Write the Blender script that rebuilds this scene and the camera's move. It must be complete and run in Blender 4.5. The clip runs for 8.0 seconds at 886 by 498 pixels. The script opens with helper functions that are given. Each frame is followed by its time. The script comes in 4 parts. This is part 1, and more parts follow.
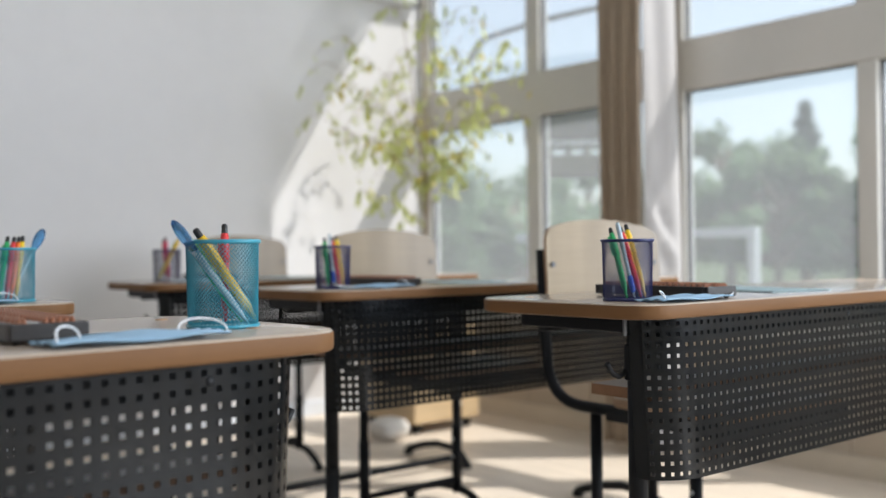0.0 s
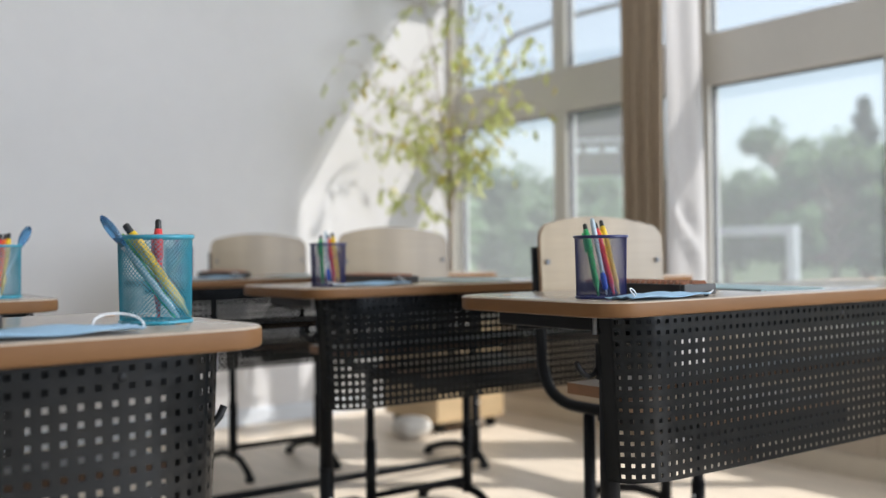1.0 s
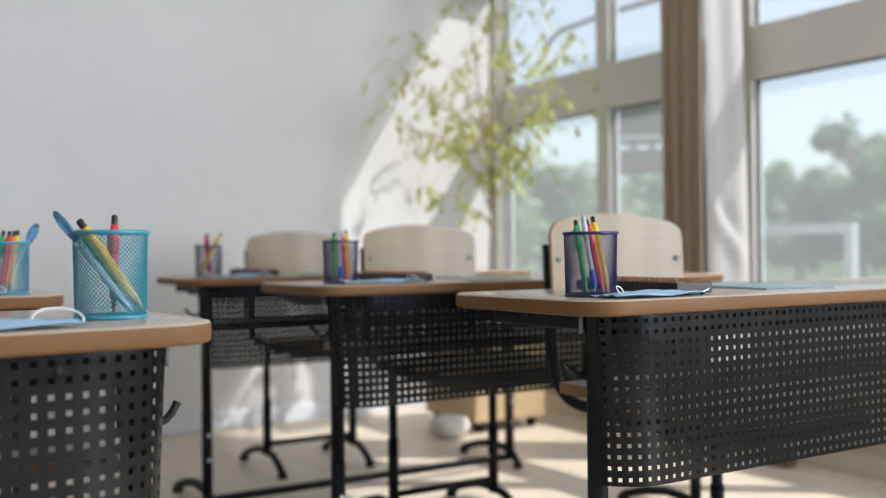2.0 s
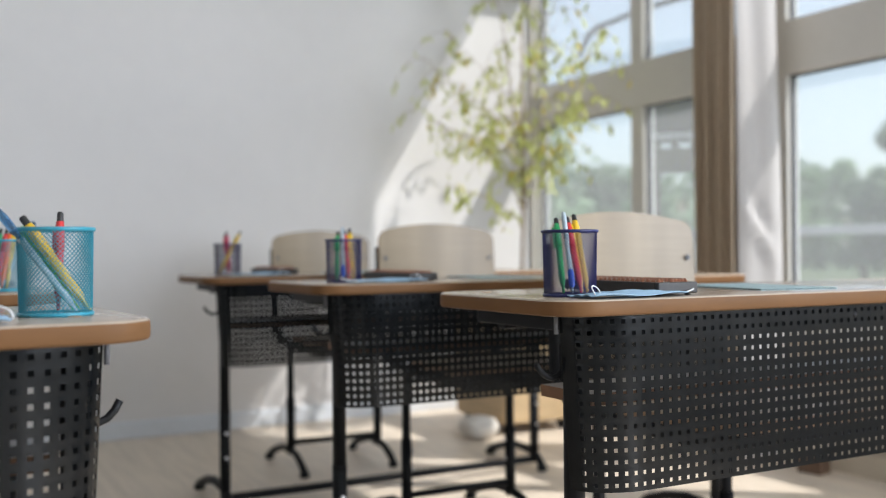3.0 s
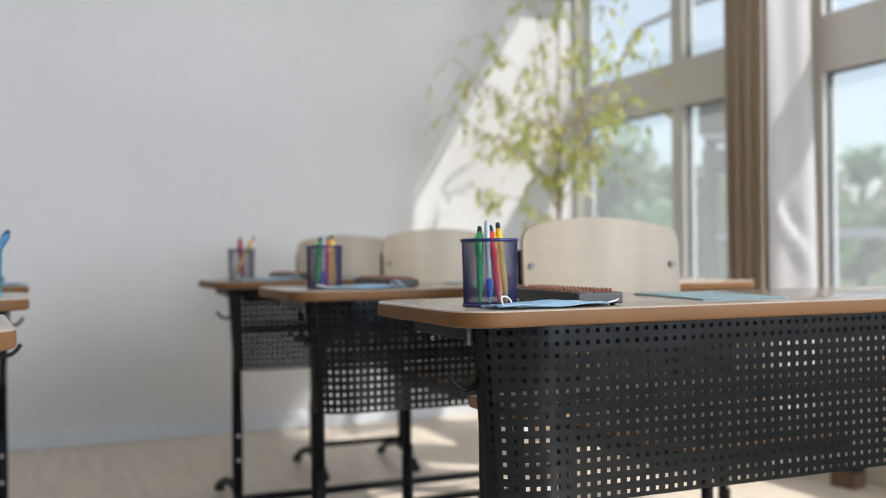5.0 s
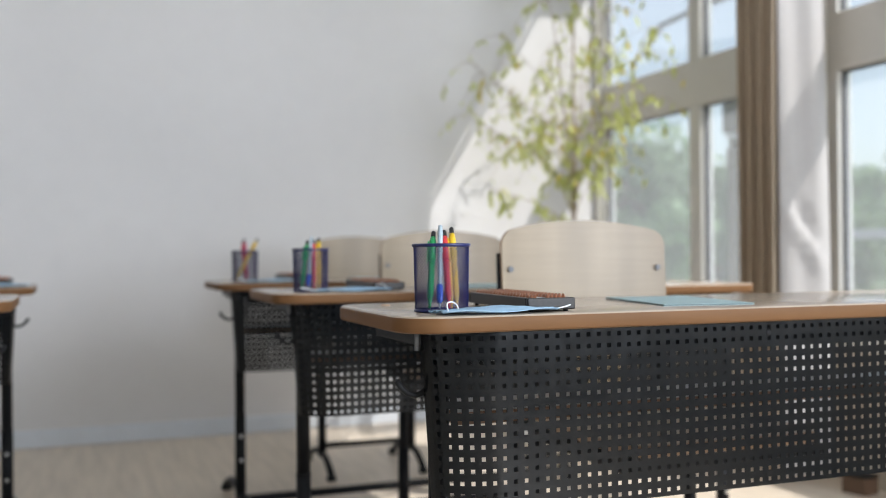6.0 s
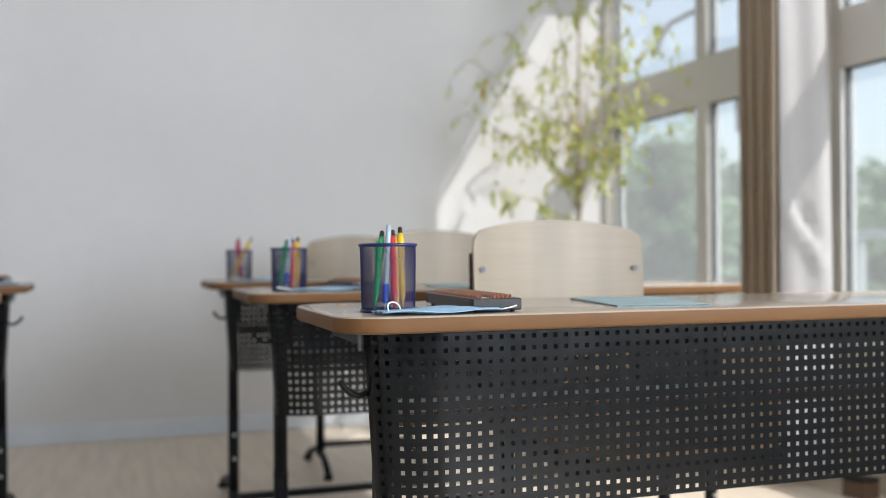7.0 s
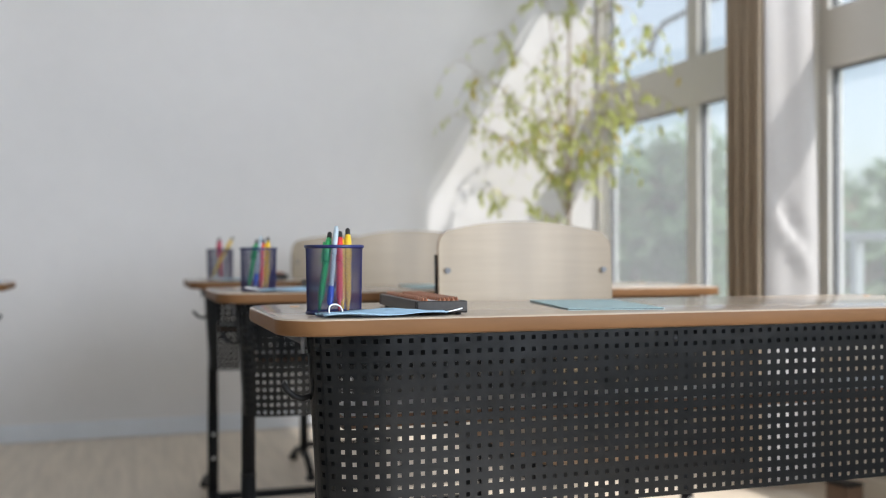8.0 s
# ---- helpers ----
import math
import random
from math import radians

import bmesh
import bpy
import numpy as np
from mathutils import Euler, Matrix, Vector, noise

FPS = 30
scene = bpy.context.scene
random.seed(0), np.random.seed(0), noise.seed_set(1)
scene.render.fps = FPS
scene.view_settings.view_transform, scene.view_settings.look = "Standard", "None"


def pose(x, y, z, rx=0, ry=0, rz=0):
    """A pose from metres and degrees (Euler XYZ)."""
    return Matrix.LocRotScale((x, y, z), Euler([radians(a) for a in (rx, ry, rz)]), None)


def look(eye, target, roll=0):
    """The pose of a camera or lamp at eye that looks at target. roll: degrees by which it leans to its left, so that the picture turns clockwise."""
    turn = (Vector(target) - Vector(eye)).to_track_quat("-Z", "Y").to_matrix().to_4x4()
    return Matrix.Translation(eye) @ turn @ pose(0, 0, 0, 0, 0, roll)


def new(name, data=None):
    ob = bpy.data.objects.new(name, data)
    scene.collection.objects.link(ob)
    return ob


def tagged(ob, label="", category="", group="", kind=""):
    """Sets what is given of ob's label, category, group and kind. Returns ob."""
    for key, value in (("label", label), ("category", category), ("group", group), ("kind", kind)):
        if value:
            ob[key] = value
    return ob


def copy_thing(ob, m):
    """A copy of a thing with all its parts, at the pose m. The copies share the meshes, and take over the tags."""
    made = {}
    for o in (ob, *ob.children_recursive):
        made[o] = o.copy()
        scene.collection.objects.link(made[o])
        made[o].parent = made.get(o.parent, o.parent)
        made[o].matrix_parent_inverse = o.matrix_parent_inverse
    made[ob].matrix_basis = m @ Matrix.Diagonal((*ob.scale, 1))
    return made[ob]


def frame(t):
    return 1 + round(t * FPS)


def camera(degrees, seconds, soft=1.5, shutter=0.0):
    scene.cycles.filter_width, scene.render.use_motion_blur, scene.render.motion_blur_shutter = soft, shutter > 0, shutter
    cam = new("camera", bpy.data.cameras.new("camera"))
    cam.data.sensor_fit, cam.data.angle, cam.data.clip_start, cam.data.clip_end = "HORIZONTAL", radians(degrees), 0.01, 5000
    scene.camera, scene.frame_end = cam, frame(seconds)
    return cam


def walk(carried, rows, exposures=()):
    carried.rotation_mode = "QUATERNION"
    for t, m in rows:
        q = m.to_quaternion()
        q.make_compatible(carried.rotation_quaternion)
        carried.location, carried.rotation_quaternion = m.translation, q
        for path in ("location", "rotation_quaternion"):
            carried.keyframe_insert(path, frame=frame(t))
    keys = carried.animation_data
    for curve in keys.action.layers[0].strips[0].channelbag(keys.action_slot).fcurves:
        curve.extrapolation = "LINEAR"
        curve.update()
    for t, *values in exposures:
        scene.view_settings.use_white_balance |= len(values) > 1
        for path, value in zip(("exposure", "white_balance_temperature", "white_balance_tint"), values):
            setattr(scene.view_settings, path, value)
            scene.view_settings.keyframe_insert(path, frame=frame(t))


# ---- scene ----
cam = camera(48.4, 8.0, soft=0.8)
PATH = [
    (0, (-0.005, 0.075, 0.799), (1.258, 1.626, 0.804), -0.7),
    (0.5, (0.055, 0.038, 0.795), (1.278, 1.621, 0.8), -0.6),
    (1, (0.117, 0.01, 0.793), (1.292, 1.628, 0.798), -0.7),
    (1.5, (0.175, -0.02, 0.79), (1.292, 1.639, 0.795), -0.7),
    (3, (0.361, -0.083, 0.784), (1.317, 1.673, 0.79), -0.5),
    (3.5, (0.418, -0.105, 0.782), (1.328, 1.676, 0.79), -0.5),
    (4, (0.477, -0.128, 0.784), (1.344, 1.674, 0.793), -0.5),
    (4.5, (0.538, -0.155, 0.788), (1.366, 1.665, 0.798), -0.5),
    (6, (0.731, -0.229, 0.801), (1.432, 1.644, 0.81), -0.5),
    (6.5, (0.794, -0.247, 0.801), (1.459, 1.639, 0.81), -0.4),
    (7, (0.852, -0.262, 0.801), (1.491, 1.633, 0.809), -0.4),
    (7.5, (0.901, -0.273, 0.803), (1.526, 1.627, 0.809), -0.2),
    (8, (0.943, -0.279, 0.805), (1.563, 1.623, 0.811), -0.1),
]
walk(cam, [(t, look(eye, target, roll)) for t, eye, target, roll in PATH])
cam.data.dof.use_dof = True
cam.data.dof.focus_distance = 1.31
cam.data.dof.aperture_fstop = 3.0

# ---- light ----
SUN_WAY = Vector((-1.27, 1.0, -2.083))   # the way the sunlight travels
world = bpy.data.worlds.new("sky")
scene.world = world
world.use_nodes = True
wn = world.node_tree.nodes
sky = wn.new("ShaderNodeTexSky")
sky.sky_type = "NISHITA"
sky.sun_disc = False
sky.sun_elevation = math.atan2(2.083, math.hypot(1.27, 1.0))
sky.sun_rotation = math.atan2(1.27, -1.0)
sky.air_density, sky.dust_density = 1.0, 1.5
wn["Background"].inputs["Strength"].default_value = 0.095
haze = wn.new("ShaderNodeHueSaturation")
haze.inputs["Saturation"].default_value = 0.6
world.node_tree.links.new(sky.outputs[0], haze.inputs["Color"])
world.node_tree.links.new(haze.outputs[0], wn["Background"].inputs["Color"])
sun = new("sun", bpy.data.lights.new("sun", "SUN"))
sun.data.energy, sun.data.angle, sun.data.color = 1.9, radians(0.6), (1.0, 0.985, 0.965)
sun.matrix_world = look((0, 0, 8), tuple(Vector((0, 0, 8)) + SUN_WAY))
scene.view_settings.exposure = 1.28
# power of the fill lamps added in the two unseen windows
FILL_POWER = (62.0, 88.0)


# ---- materials ----
def mat(name, colour, rough=0.5, metal=0.0, vary=0.0, scale=8.0, stretch=(1, 1, 1), bump=0.0, bump_scale=200.0,
        colour2=None, sheen=0.0, spec=0.5, coat=0.0, trans=0.0, by_object=0.0):
    m = bpy.data.materials.new(name)
    m.use_nodes = True
    n, l = m.node_tree.nodes, m.node_tree.links
    b = n["Principled BSDF"]
    b.inputs["Base Color"].default_value = (*colour, 1)
    b.inputs["Roughness"].default_value = rough
    b.inputs["Metallic"].default_value = metal
    b.inputs["Specular IOR Level"].default_value = spec
    b.inputs["Sheen Weight"].default_value = sheen
    b.inputs["Coat Weight"].default_value = coat
    b.inputs["Transmission Weight"].default_value = trans
    co = n.new("ShaderNodeTexCoord")
    mp = n.new("ShaderNodeMapping")
    mp.inputs["Scale"].default_value = stretch
    l.new(co.outputs["Object"], mp.inputs["Vector"])
    if vary or colour2:
        big = n.new("ShaderNodeTexNoise")
        big.inputs["Scale"].default_value, big.inputs["Detail"].default_value = scale, 6.0
        l.new(mp.outputs[0], big.inputs["Vector"])
        small = n.new("ShaderNodeTexNoise")
        small.inputs["Scale"].default_value, small.inputs["Detail"].default_value = scale * 9, 4.0
        l.new(mp.outputs[0], small.inputs["Vector"])
        add = n.new("ShaderNodeMath")
        add.operation = "MULTIPLY_ADD"
        add.inputs[1].default_value = 0.4
        l.new(small.outputs[0], add.inputs[0])
        l.new(big.outputs[0], add.inputs[2])
        ramp = n.new("ShaderNodeValToRGB")
        dark = colour2 or tuple(c * (1 - vary) for c in colour)
        ramp.color_ramp.elements[0].position, ramp.color_ramp.elements[0].color = 0.5, (*dark, 1)
        ramp.color_ramp.elements[1].position, ramp.color_ramp.elements[1].color = 0.9, (*colour, 1)
        l.new(add.outputs[0], ramp.inputs[0])
        l.new(ramp.outputs[0], b.inputs["Base Color"])
        mr = n.new("ShaderNodeMapRange")
        mr.inputs["To Min"].default_value, mr.inputs["To Max"].default_value = max(0.02, rough - 0.07), min(1, rough + 0.07)
        l.new(small.outputs[0], mr.inputs["Value"])
        l.new(mr.outputs[0], b.inputs["Roughness"])
    if bump:
        t = n.new("ShaderNodeTexNoise")
        t.inputs["Scale"].default_value, t.inputs["Detail"].default_value = bump_scale, 4.0
        l.new(mp.outputs[0], t.inputs["Vector"])
        u = n.new("ShaderNodeBump")
        u.inputs["Strength"].default_value, u.inputs["Distance"].default_value = bump, 0.002
        l.new(t.outputs[0], u.inputs["Height"])
        l.new(u.outputs[0], b.inputs["Normal"])
    return m


def glass(name, veil_share, rough=0.0):
    m = bpy.data.materials.new(name)
    m.use_nodes = True
    n, l = m.node_tree.nodes, m.node_tree.links
    n.remove(n["Principled BSDF"])
    tr, gl, mix, fr = (n.new("ShaderNodeBsdfTransparent"), n.new("ShaderNodeBsdfGlossy"), n.new("ShaderNodeMixShader"), n.new("ShaderNodeFresnel"))
    tr.inputs["Color"].default_value = (0.75, 0.80, 0.81, 1)
    gl.inputs["Roughness"].default_value = rough
    fr.inputs["IOR"].default_value = 1.45
    l.new(fr.outputs[0], mix.inputs[0])
    l.new(tr.outputs[0], mix.inputs[1])
    l.new(gl.outputs[0], mix.inputs[2])
    # an added milky veil, lit by the sun, that imitates haze and glare
    veil, veil_mix = n.new("ShaderNodeBsdfTranslucent"), n.new("ShaderNodeMixShader")
    veil.inputs["Color"].default_value = (0.8, 0.82, 0.84, 1)
    veil_mix.inputs[0].default_value = veil_share
    l.new(mix.outputs[0], veil_mix.inputs[1])
    l.new(veil.outputs[0], veil_mix.inputs[2])
    l.new(veil_mix.outputs[0], n["Material Output"].inputs["Surface"])
    return m


def thin(name, colour, through_colour, share=0.4, vary=0.2, scale=30.0, rough=0.6):
    """Cloth or leaf: lets part of the light through."""
    m = mat(name, colour, rough, vary=vary, scale=scale)
    n, l = m.node_tree.nodes, m.node_tree.links
    tl, mix = n.new("ShaderNodeBsdfTranslucent"), n.new("ShaderNodeMixShader")
    tl.inputs["Color"].default_value = (*through_colour, 1)
    mix.inputs[0].default_value = share
    l.new(n["Principled BSDF"].outputs[0], mix.inputs[1])
    l.new(tl.outputs[0], mix.inputs[2])
    l.new(mix.outputs[0], n["Material Output"].inputs["Surface"])
    return m


WALL = mat("wall_paint", (0.74, 0.718, 0.706), 0.75, vary=0.06, scale=1.2, bump=0.25, bump_scale=180)
WALL_WIN = mat("window_wall_paint", (0.66, 0.63, 0.565), 0.75, vary=0.08, scale=1.5, bump=0.25, bump_scale=180)
WALL_PALE = mat("pale_wall_paint", (0.74, 0.73, 0.715), 0.75, vary=0.05, scale=1.2, bump=0.25, bump_scale=180)
# unseen front wall, toned dark to keep reflections in the desk panels low
WALL_FRONT = mat("dark_front_wall", (0.20, 0.21, 0.205), 0.75, vary=0.05, scale=1.2, bump=0.25, bump_scale=180)
CEIL = mat("ceiling_paint", (0.68, 0.68, 0.67), 0.8, vary=0.04, scale=1.0)
FLOOR = mat("floor_laminate", (0.72, 0.615, 0.495), 0.38, vary=0.22, scale=5.0, stretch=(6, 0.5, 1), bump=0.1, bump_scale=60)
SKIRT = mat("skirting_paint", (0.72, 0.75, 0.79), 0.5, vary=0.08, scale=6)
SKIRT_WARM = mat("beige_skirting_paint", (0.62, 0.54, 0.43), 0.5, vary=0.08, scale=6)
PVC = mat("window_plastic", (0.63, 0.61, 0.565), 0.35, vary=0.05, scale=3)
GASKET = mat("gasket_rubber", (0.09, 0.09, 0.095), 0.6, vary=0.3, scale=20)
# both panes carry the imitated haze, the second one more of it
PANE = glass("window_glass", 0.22)
PANE_HAZY = glass("hazy_window_glass", 0.23)
CLEAR = bpy.data.materials.new("window_glass_rear")
CLEAR.use_nodes = True
CLEAR.node_tree.nodes.remove(CLEAR.node_tree.nodes["Principled BSDF"])
rear = CLEAR.node_tree.nodes.new("ShaderNodeBsdfTransparent")
CLEAR.node_tree.links.new(rear.outputs[0], CLEAR.node_tree.nodes["Material Output"].inputs["Surface"])
TOP = mat("beech_laminate", (0.425, 0.338, 0.26), 0.18, spec=0.5, vary=0.09, scale=3.0, stretch=(1, 9, 9))
EDGE = mat("beech_edge_band", (0.172, 0.085, 0.036), 0.5, spec=0.12, vary=0.15, scale=6.0, stretch=(1, 1, 6))
STEEL = mat("black_powder_coat", (0.008, 0.0085, 0.010), 0.45, spec=0.18, vary=0.3, scale=25, bump=0.15, bump_scale=900)
PANEL = mat("perforated_steel", (0.0048, 0.0058, 0.0068), 0.18, spec=0.29, vary=0.12, scale=6, bump=0.015, bump_scale=500)
CHROME = mat("zinc_bolt", (0.7, 0.7, 0.7), 0.3, 1.0, vary=0.2, scale=90)
RIVET = mat("grey_rivet", (0.16, 0.16, 0.17), 0.45, 0.0, vary=0.2, scale=90)
PLASTIC = mat("black_plastic", (0.012, 0.012, 0.013), 0.5, spec=0.22, vary=0.3, scale=60, bump=0.2, bump_scale=600)


def plywood(name, colour):
    """Moulded plywood: a broad upright figure under a fine level grain."""
    m = mat(name, colour, 0.42, bump=0.03, bump_scale=80)
    n, l = m.node_tree.nodes, m.node_tree.links
    co = n["Texture Coordinate"]
    tone = None
    for scale, low, high, detail in (((13, 3, 1.6), 0.82, 1.08, 1.5), ((5, 4, 140), 0.93, 1.03, 4.0)):
        place, grain, level = n.new("ShaderNodeMapping"), n.new("ShaderNodeTexNoise"), n.new("ShaderNodeMapRange")
        place.inputs["Scale"].default_value = scale
        grain.inputs["Scale"].default_value, grain.inputs["Detail"].default_value = 1.0, detail
        level.inputs["From Min"].default_value, level.inputs["From Max"].default_value = 0.3, 0.7
        level.inputs["To Min"].default_value, level.inputs["To Max"].default_value = low, high
        l.new(co.outputs["Object"], place.inputs["Vector"])
        l.new(place.outputs[0], grain.inputs["Vector"])
        l.new(grain.outputs[0], level.inputs["Value"])
        mix = n.new("ShaderNodeVectorMath")
        mix.operation = "MULTIPLY"
        mix.inputs[0].default_value = colour
        if tone:
            l.new(tone, mix.inputs[0])
        l.new(level.outputs[0], mix.inputs[1])
        tone = mix.outputs[0]
    l.new(tone, n["Principled BSDF"].inputs["Base Color"])
    return m


PLY = plywood("birch_plywood", (0.37, 0.288, 0.195))
PLY_EDGE = mat("plywood_edge", (0.40, 0.25, 0.15), 0.5, vary=0.3, scale=40, stretch=(1, 1, 5))
BLOCK = mat("block_wood", (0.15, 0.085, 0.05), 0.6, vary=0.2, scale=8, stretch=(1, 1, 4))
DADO = mat("dado_board", (0.46, 0.385, 0.30), 0.6, vary=0.12, scale=3, stretch=(1, 1, 3))
BOX_PLY = mat("trolley_plywood", (0.58, 0.42, 0.24), 0.5, vary=0.2, scale=4.0, stretch=(1, 1, 6))
SHEER = thin("white_curtain_cloth", (0.53, 0.505, 0.49), (0.48, 0.45, 0.43), 0.12, vary=0.04, scale=60, rough=0.9)
CURTAIN = thin("curtain_cloth", (0.50, 0.40, 0.295), (0.42, 0.31, 0.20), 0.2, vary=0.1, scale=60, rough=0.85)
WHITE = mat("white_plastic", (0.8, 0.8, 0.8), 0.35, vary=0.04, scale=5)
POT = mat("white_pot", (0.78, 0.77, 0.76), 0.35, vary=0.06, scale=8)
SOIL = mat("potting_soil", (0.05, 0.035, 0.025), 0.95, vary=0.5, scale=60, bump=0.8, bump_scale=90)
BARK = mat("ficus_bark", (0.46, 0.36, 0.27), 0.8, vary=0.4, scale=30, stretch=(1, 1, 0.3), bump=0.5, bump_scale=120)
LEAF = thin("ficus_leaf", (0.35, 0.39, 0.14), (0.80, 0.84, 0.34), 0.58, vary=0.35, scale=14, rough=0.4)
LEAF_PALE = thin("ficus_leaf_pale", (0.55, 0.46, 0.10), (0.8, 0.65, 0.12), 0.5, vary=0.3, scale=14, rough=0.45)
TEAL = mat("teal_enamel", (0.035, 0.27, 0.36), 0.3, vary=0.12, scale=60)
NAVY = mat("navy_enamel", (0.014, 0.018, 0.10), 0.3, vary=0.15, scale=60)
VIOLET = mat("dark_violet_enamel", (0.05, 0.045, 0.11), 0.35, vary=0.15, scale=60)
MASK_BLUE = thin("mask_fabric", (0.37, 0.55, 0.70), (0.45, 0.6, 0.75), 0.2, vary=0.08, scale=120, rough=0.85)
MASK_WHITE = mat("mask_loop", (0.78, 0.78, 0.78), 0.8, vary=0.06, scale=300)
BEAD = mat("brown_bead", (0.36, 0.14, 0.07), 0.35, vary=0.25, scale=60)
FRAME_WOOD = mat("black_lacquer", (0.030, 0.025, 0.022), 0.34, spec=0.35, vary=0.35, scale=30, stretch=(1, 6, 6))
FOLDER = mat("mint_card", (0.34, 0.46, 0.47), 0.55, vary=0.06, scale=20)
FOLDER_EDGE = mat("folder_pages", (0.10, 0.12, 0.12), 0.7)
CAP_BLACK = mat("marker_plug", (0.015, 0.014, 0.014), 0.45)
INKS = {k: mat("pen_" + k, c, 0.28, vary=0.1, scale=80) for k, c in dict(
    green=(0.02, 0.34, 0.10), red=(0.62, 0.04, 0.04), yellow=(0.75, 0.47, 0.02), orange=(0.8, 0.16, 0.03),
    blue=(0.03, 0.10, 0.55), silver=(0.42, 0.50, 0.55), pink=(0.55, 0.06, 0.12), lime=(0.20, 0.45, 0.05)).items()}
INKS["clear"] = mat("pen_clear_blue", (0.18, 0.48, 0.85), 0.06, trans=0.9)
SHELF_TOP = mat("shelf_laminate", (0.34, 0.34, 0.35), 0.4, vary=0.1, scale=8)
SHELF = mat("shelf_board", (0.22, 0.105, 0.048), 0.5, vary=0.2, scale=8, stretch=(1, 6, 6))
OFF_WHITE = mat("off_white_cover", (0.62, 0.58, 0.52), 0.8, vary=0.05, scale=20, bump=0.3, bump_scale=300)


# ---- building blocks ----
def link(name, bm, material, smooth=False):
    me = bpy.data.meshes.new(name)
    bm.normal_update()
    bm.to_mesh(me)
    bm.free()
    for m in (material if isinstance(material, (list, tuple)) else [material]):
        me.materials.append(m)
    if smooth:
        for p in me.polygons:
            p.use_smooth = True
    return new(name, me)


def part(name, bm, material, parent, label="", smooth=False):
    ob = link(name, bm, material, smooth)
    ob.parent = parent
    return tagged(ob, label) if label else ob


def box(x0, x1, y0, y1, z0, z1, bevel=0.0, seg=2, bm=None):
    b = bmesh.new()
    bmesh.ops.create_cube(b, size=1, matrix=Matrix.Translation(((x0 + x1) / 2, (y0 + y1) / 2, (z0 + z1) / 2)) @ Matrix.Diagonal((x1 - x0, y1 - y0, z1 - z0, 1)))
    if bevel:
        bmesh.ops.bevel(b, geom=b.edges[:], offset=bevel, segments=seg, profile=0.5, affect="EDGES")
    return merge(bm, b) if bm is not None else b


def merge(bm, other):
    me = bpy.data.meshes.new("tmp")
    other.to_mesh(me)
    other.free()
    bm.from_mesh(me)
    bpy.data.meshes.remove(me)
    return bm


def tube(points, r, sides=10, cap=True, bm=None, radii=None):
    """A round bar along a line of points."""
    bm = bm if bm is not None else bmesh.new()
    pts = [Vector(p) for p in points]
    rings, up = [], None
    for i, p in enumerate(pts):
        d = (pts[min(i + 1, len(pts) - 1)] - pts[max(i - 1, 0)]).normalized()
        if up is None:
            up = d.orthogonal().normalized()
        up = (up - d * up.dot(d)).normalized()
        side = d.cross(up)
        rr = radii[i] if radii else r
        rings.append([bm.verts.new(p + (up * math.cos(a) + side * math.sin(a)) * rr) for a in (math.tau * k / sides for k in range(sides))])
    for a, b in zip(rings, rings[1:]):
        for k in range(sides):
            f = bm.faces.new((a[k], a[(k + 1) % sides], b[(k + 1) % sides], b[k]))
            f.smooth = True
    if cap:
        bm.faces.new(rings[0][::-1])
        bm.faces.new(rings[-1])
    return bm


def lathe(profile, sides=32, bm=None, smooth=True, at=(0, 0, 0)):
    """A body of revolution from (radius, height) pairs."""
    bm = bm if bm is not None else bmesh.new()
    rings = []
    for r, z in profile:
        if r < 1e-6:
            rings.append([bm.verts.new((at[0], at[1], at[2] + z))])
        else:
            rings.append([bm.verts.new((at[0] + r * math.cos(math.tau * k / sides), at[1] + r * math.sin(math.tau * k / sides), at[2] + z)) for k in range(sides)])
    for a, b in zip(rings, rings[1:]):
        for k in range(sides):
            k2 = (k + 1) % sides
            q = [a[0 if len(a) == 1 else k], a[0 if len(a) == 1 else k2], b[0 if len(b) == 1 else k2], b[0 if len(b) == 1 else k]]
            q = list(dict.fromkeys(q))
            if len(q) > 2:
                bm.faces.new(q).smooth = smooth
    return bm


def arc(p0, p1, p2, n=6):
    """Points of a bend from p0 over the corner p1 to p2."""
    a, b, c = Vector(p0), Vector(p1), Vector(p2)
    return [(a * (1 - t) ** 2 + b * 2 * t * (1 - t) + c * t * t) for t in (k / n for k in range(n + 1))]


def prism(outline, z0, z1, bevel=0.0, seg=3):
    """An upright solid over an outline of (x, y)."""
    bm = bmesh.new()
    f = bm.faces.new([bm.verts.new((x, y, z0)) for x, y in outline])
    up = bmesh.ops.extrude_face_region(bm, geom=[f])
    bmesh.ops.translate(bm, vec=(0, 0, z1 - z0), verts=[v for v in up["geom"] if isinstance(v, bmesh.types.BMVert)])
    bmesh.ops.recalc_face_normals(bm, faces=bm.faces[:])
    if bevel:
        edges = [e for e in bm.edges if abs(e.verts[0].co.z - e.verts[1].co.z) < 1e-6]
        bmesh.ops.bevel(bm, geom=edges, offset=bevel, segments=seg, profile=0.5, affect="EDGES")
    return bm


def rounded(x0, x1, y0, y1, r, n=8):
    out = []
    for cx, cy, a0 in ((x1 - r, y1 - r, 0), (x0 + r, y1 - r, 90), (x0 + r, y0 + r, 180), (x1 - r, y0 + r, 270)):
        out += [(cx + r * math.cos(radians(a0 + 90 * k / n)), cy + r * math.sin(radians(a0 + 90 * k / n))) for k in range(n + 1)]
    return out


def thing(name, m, label, category, group="", kind=""):
    ob = new(name)
    ob.matrix_world = m
    return tagged(ob, label, category, group, kind)


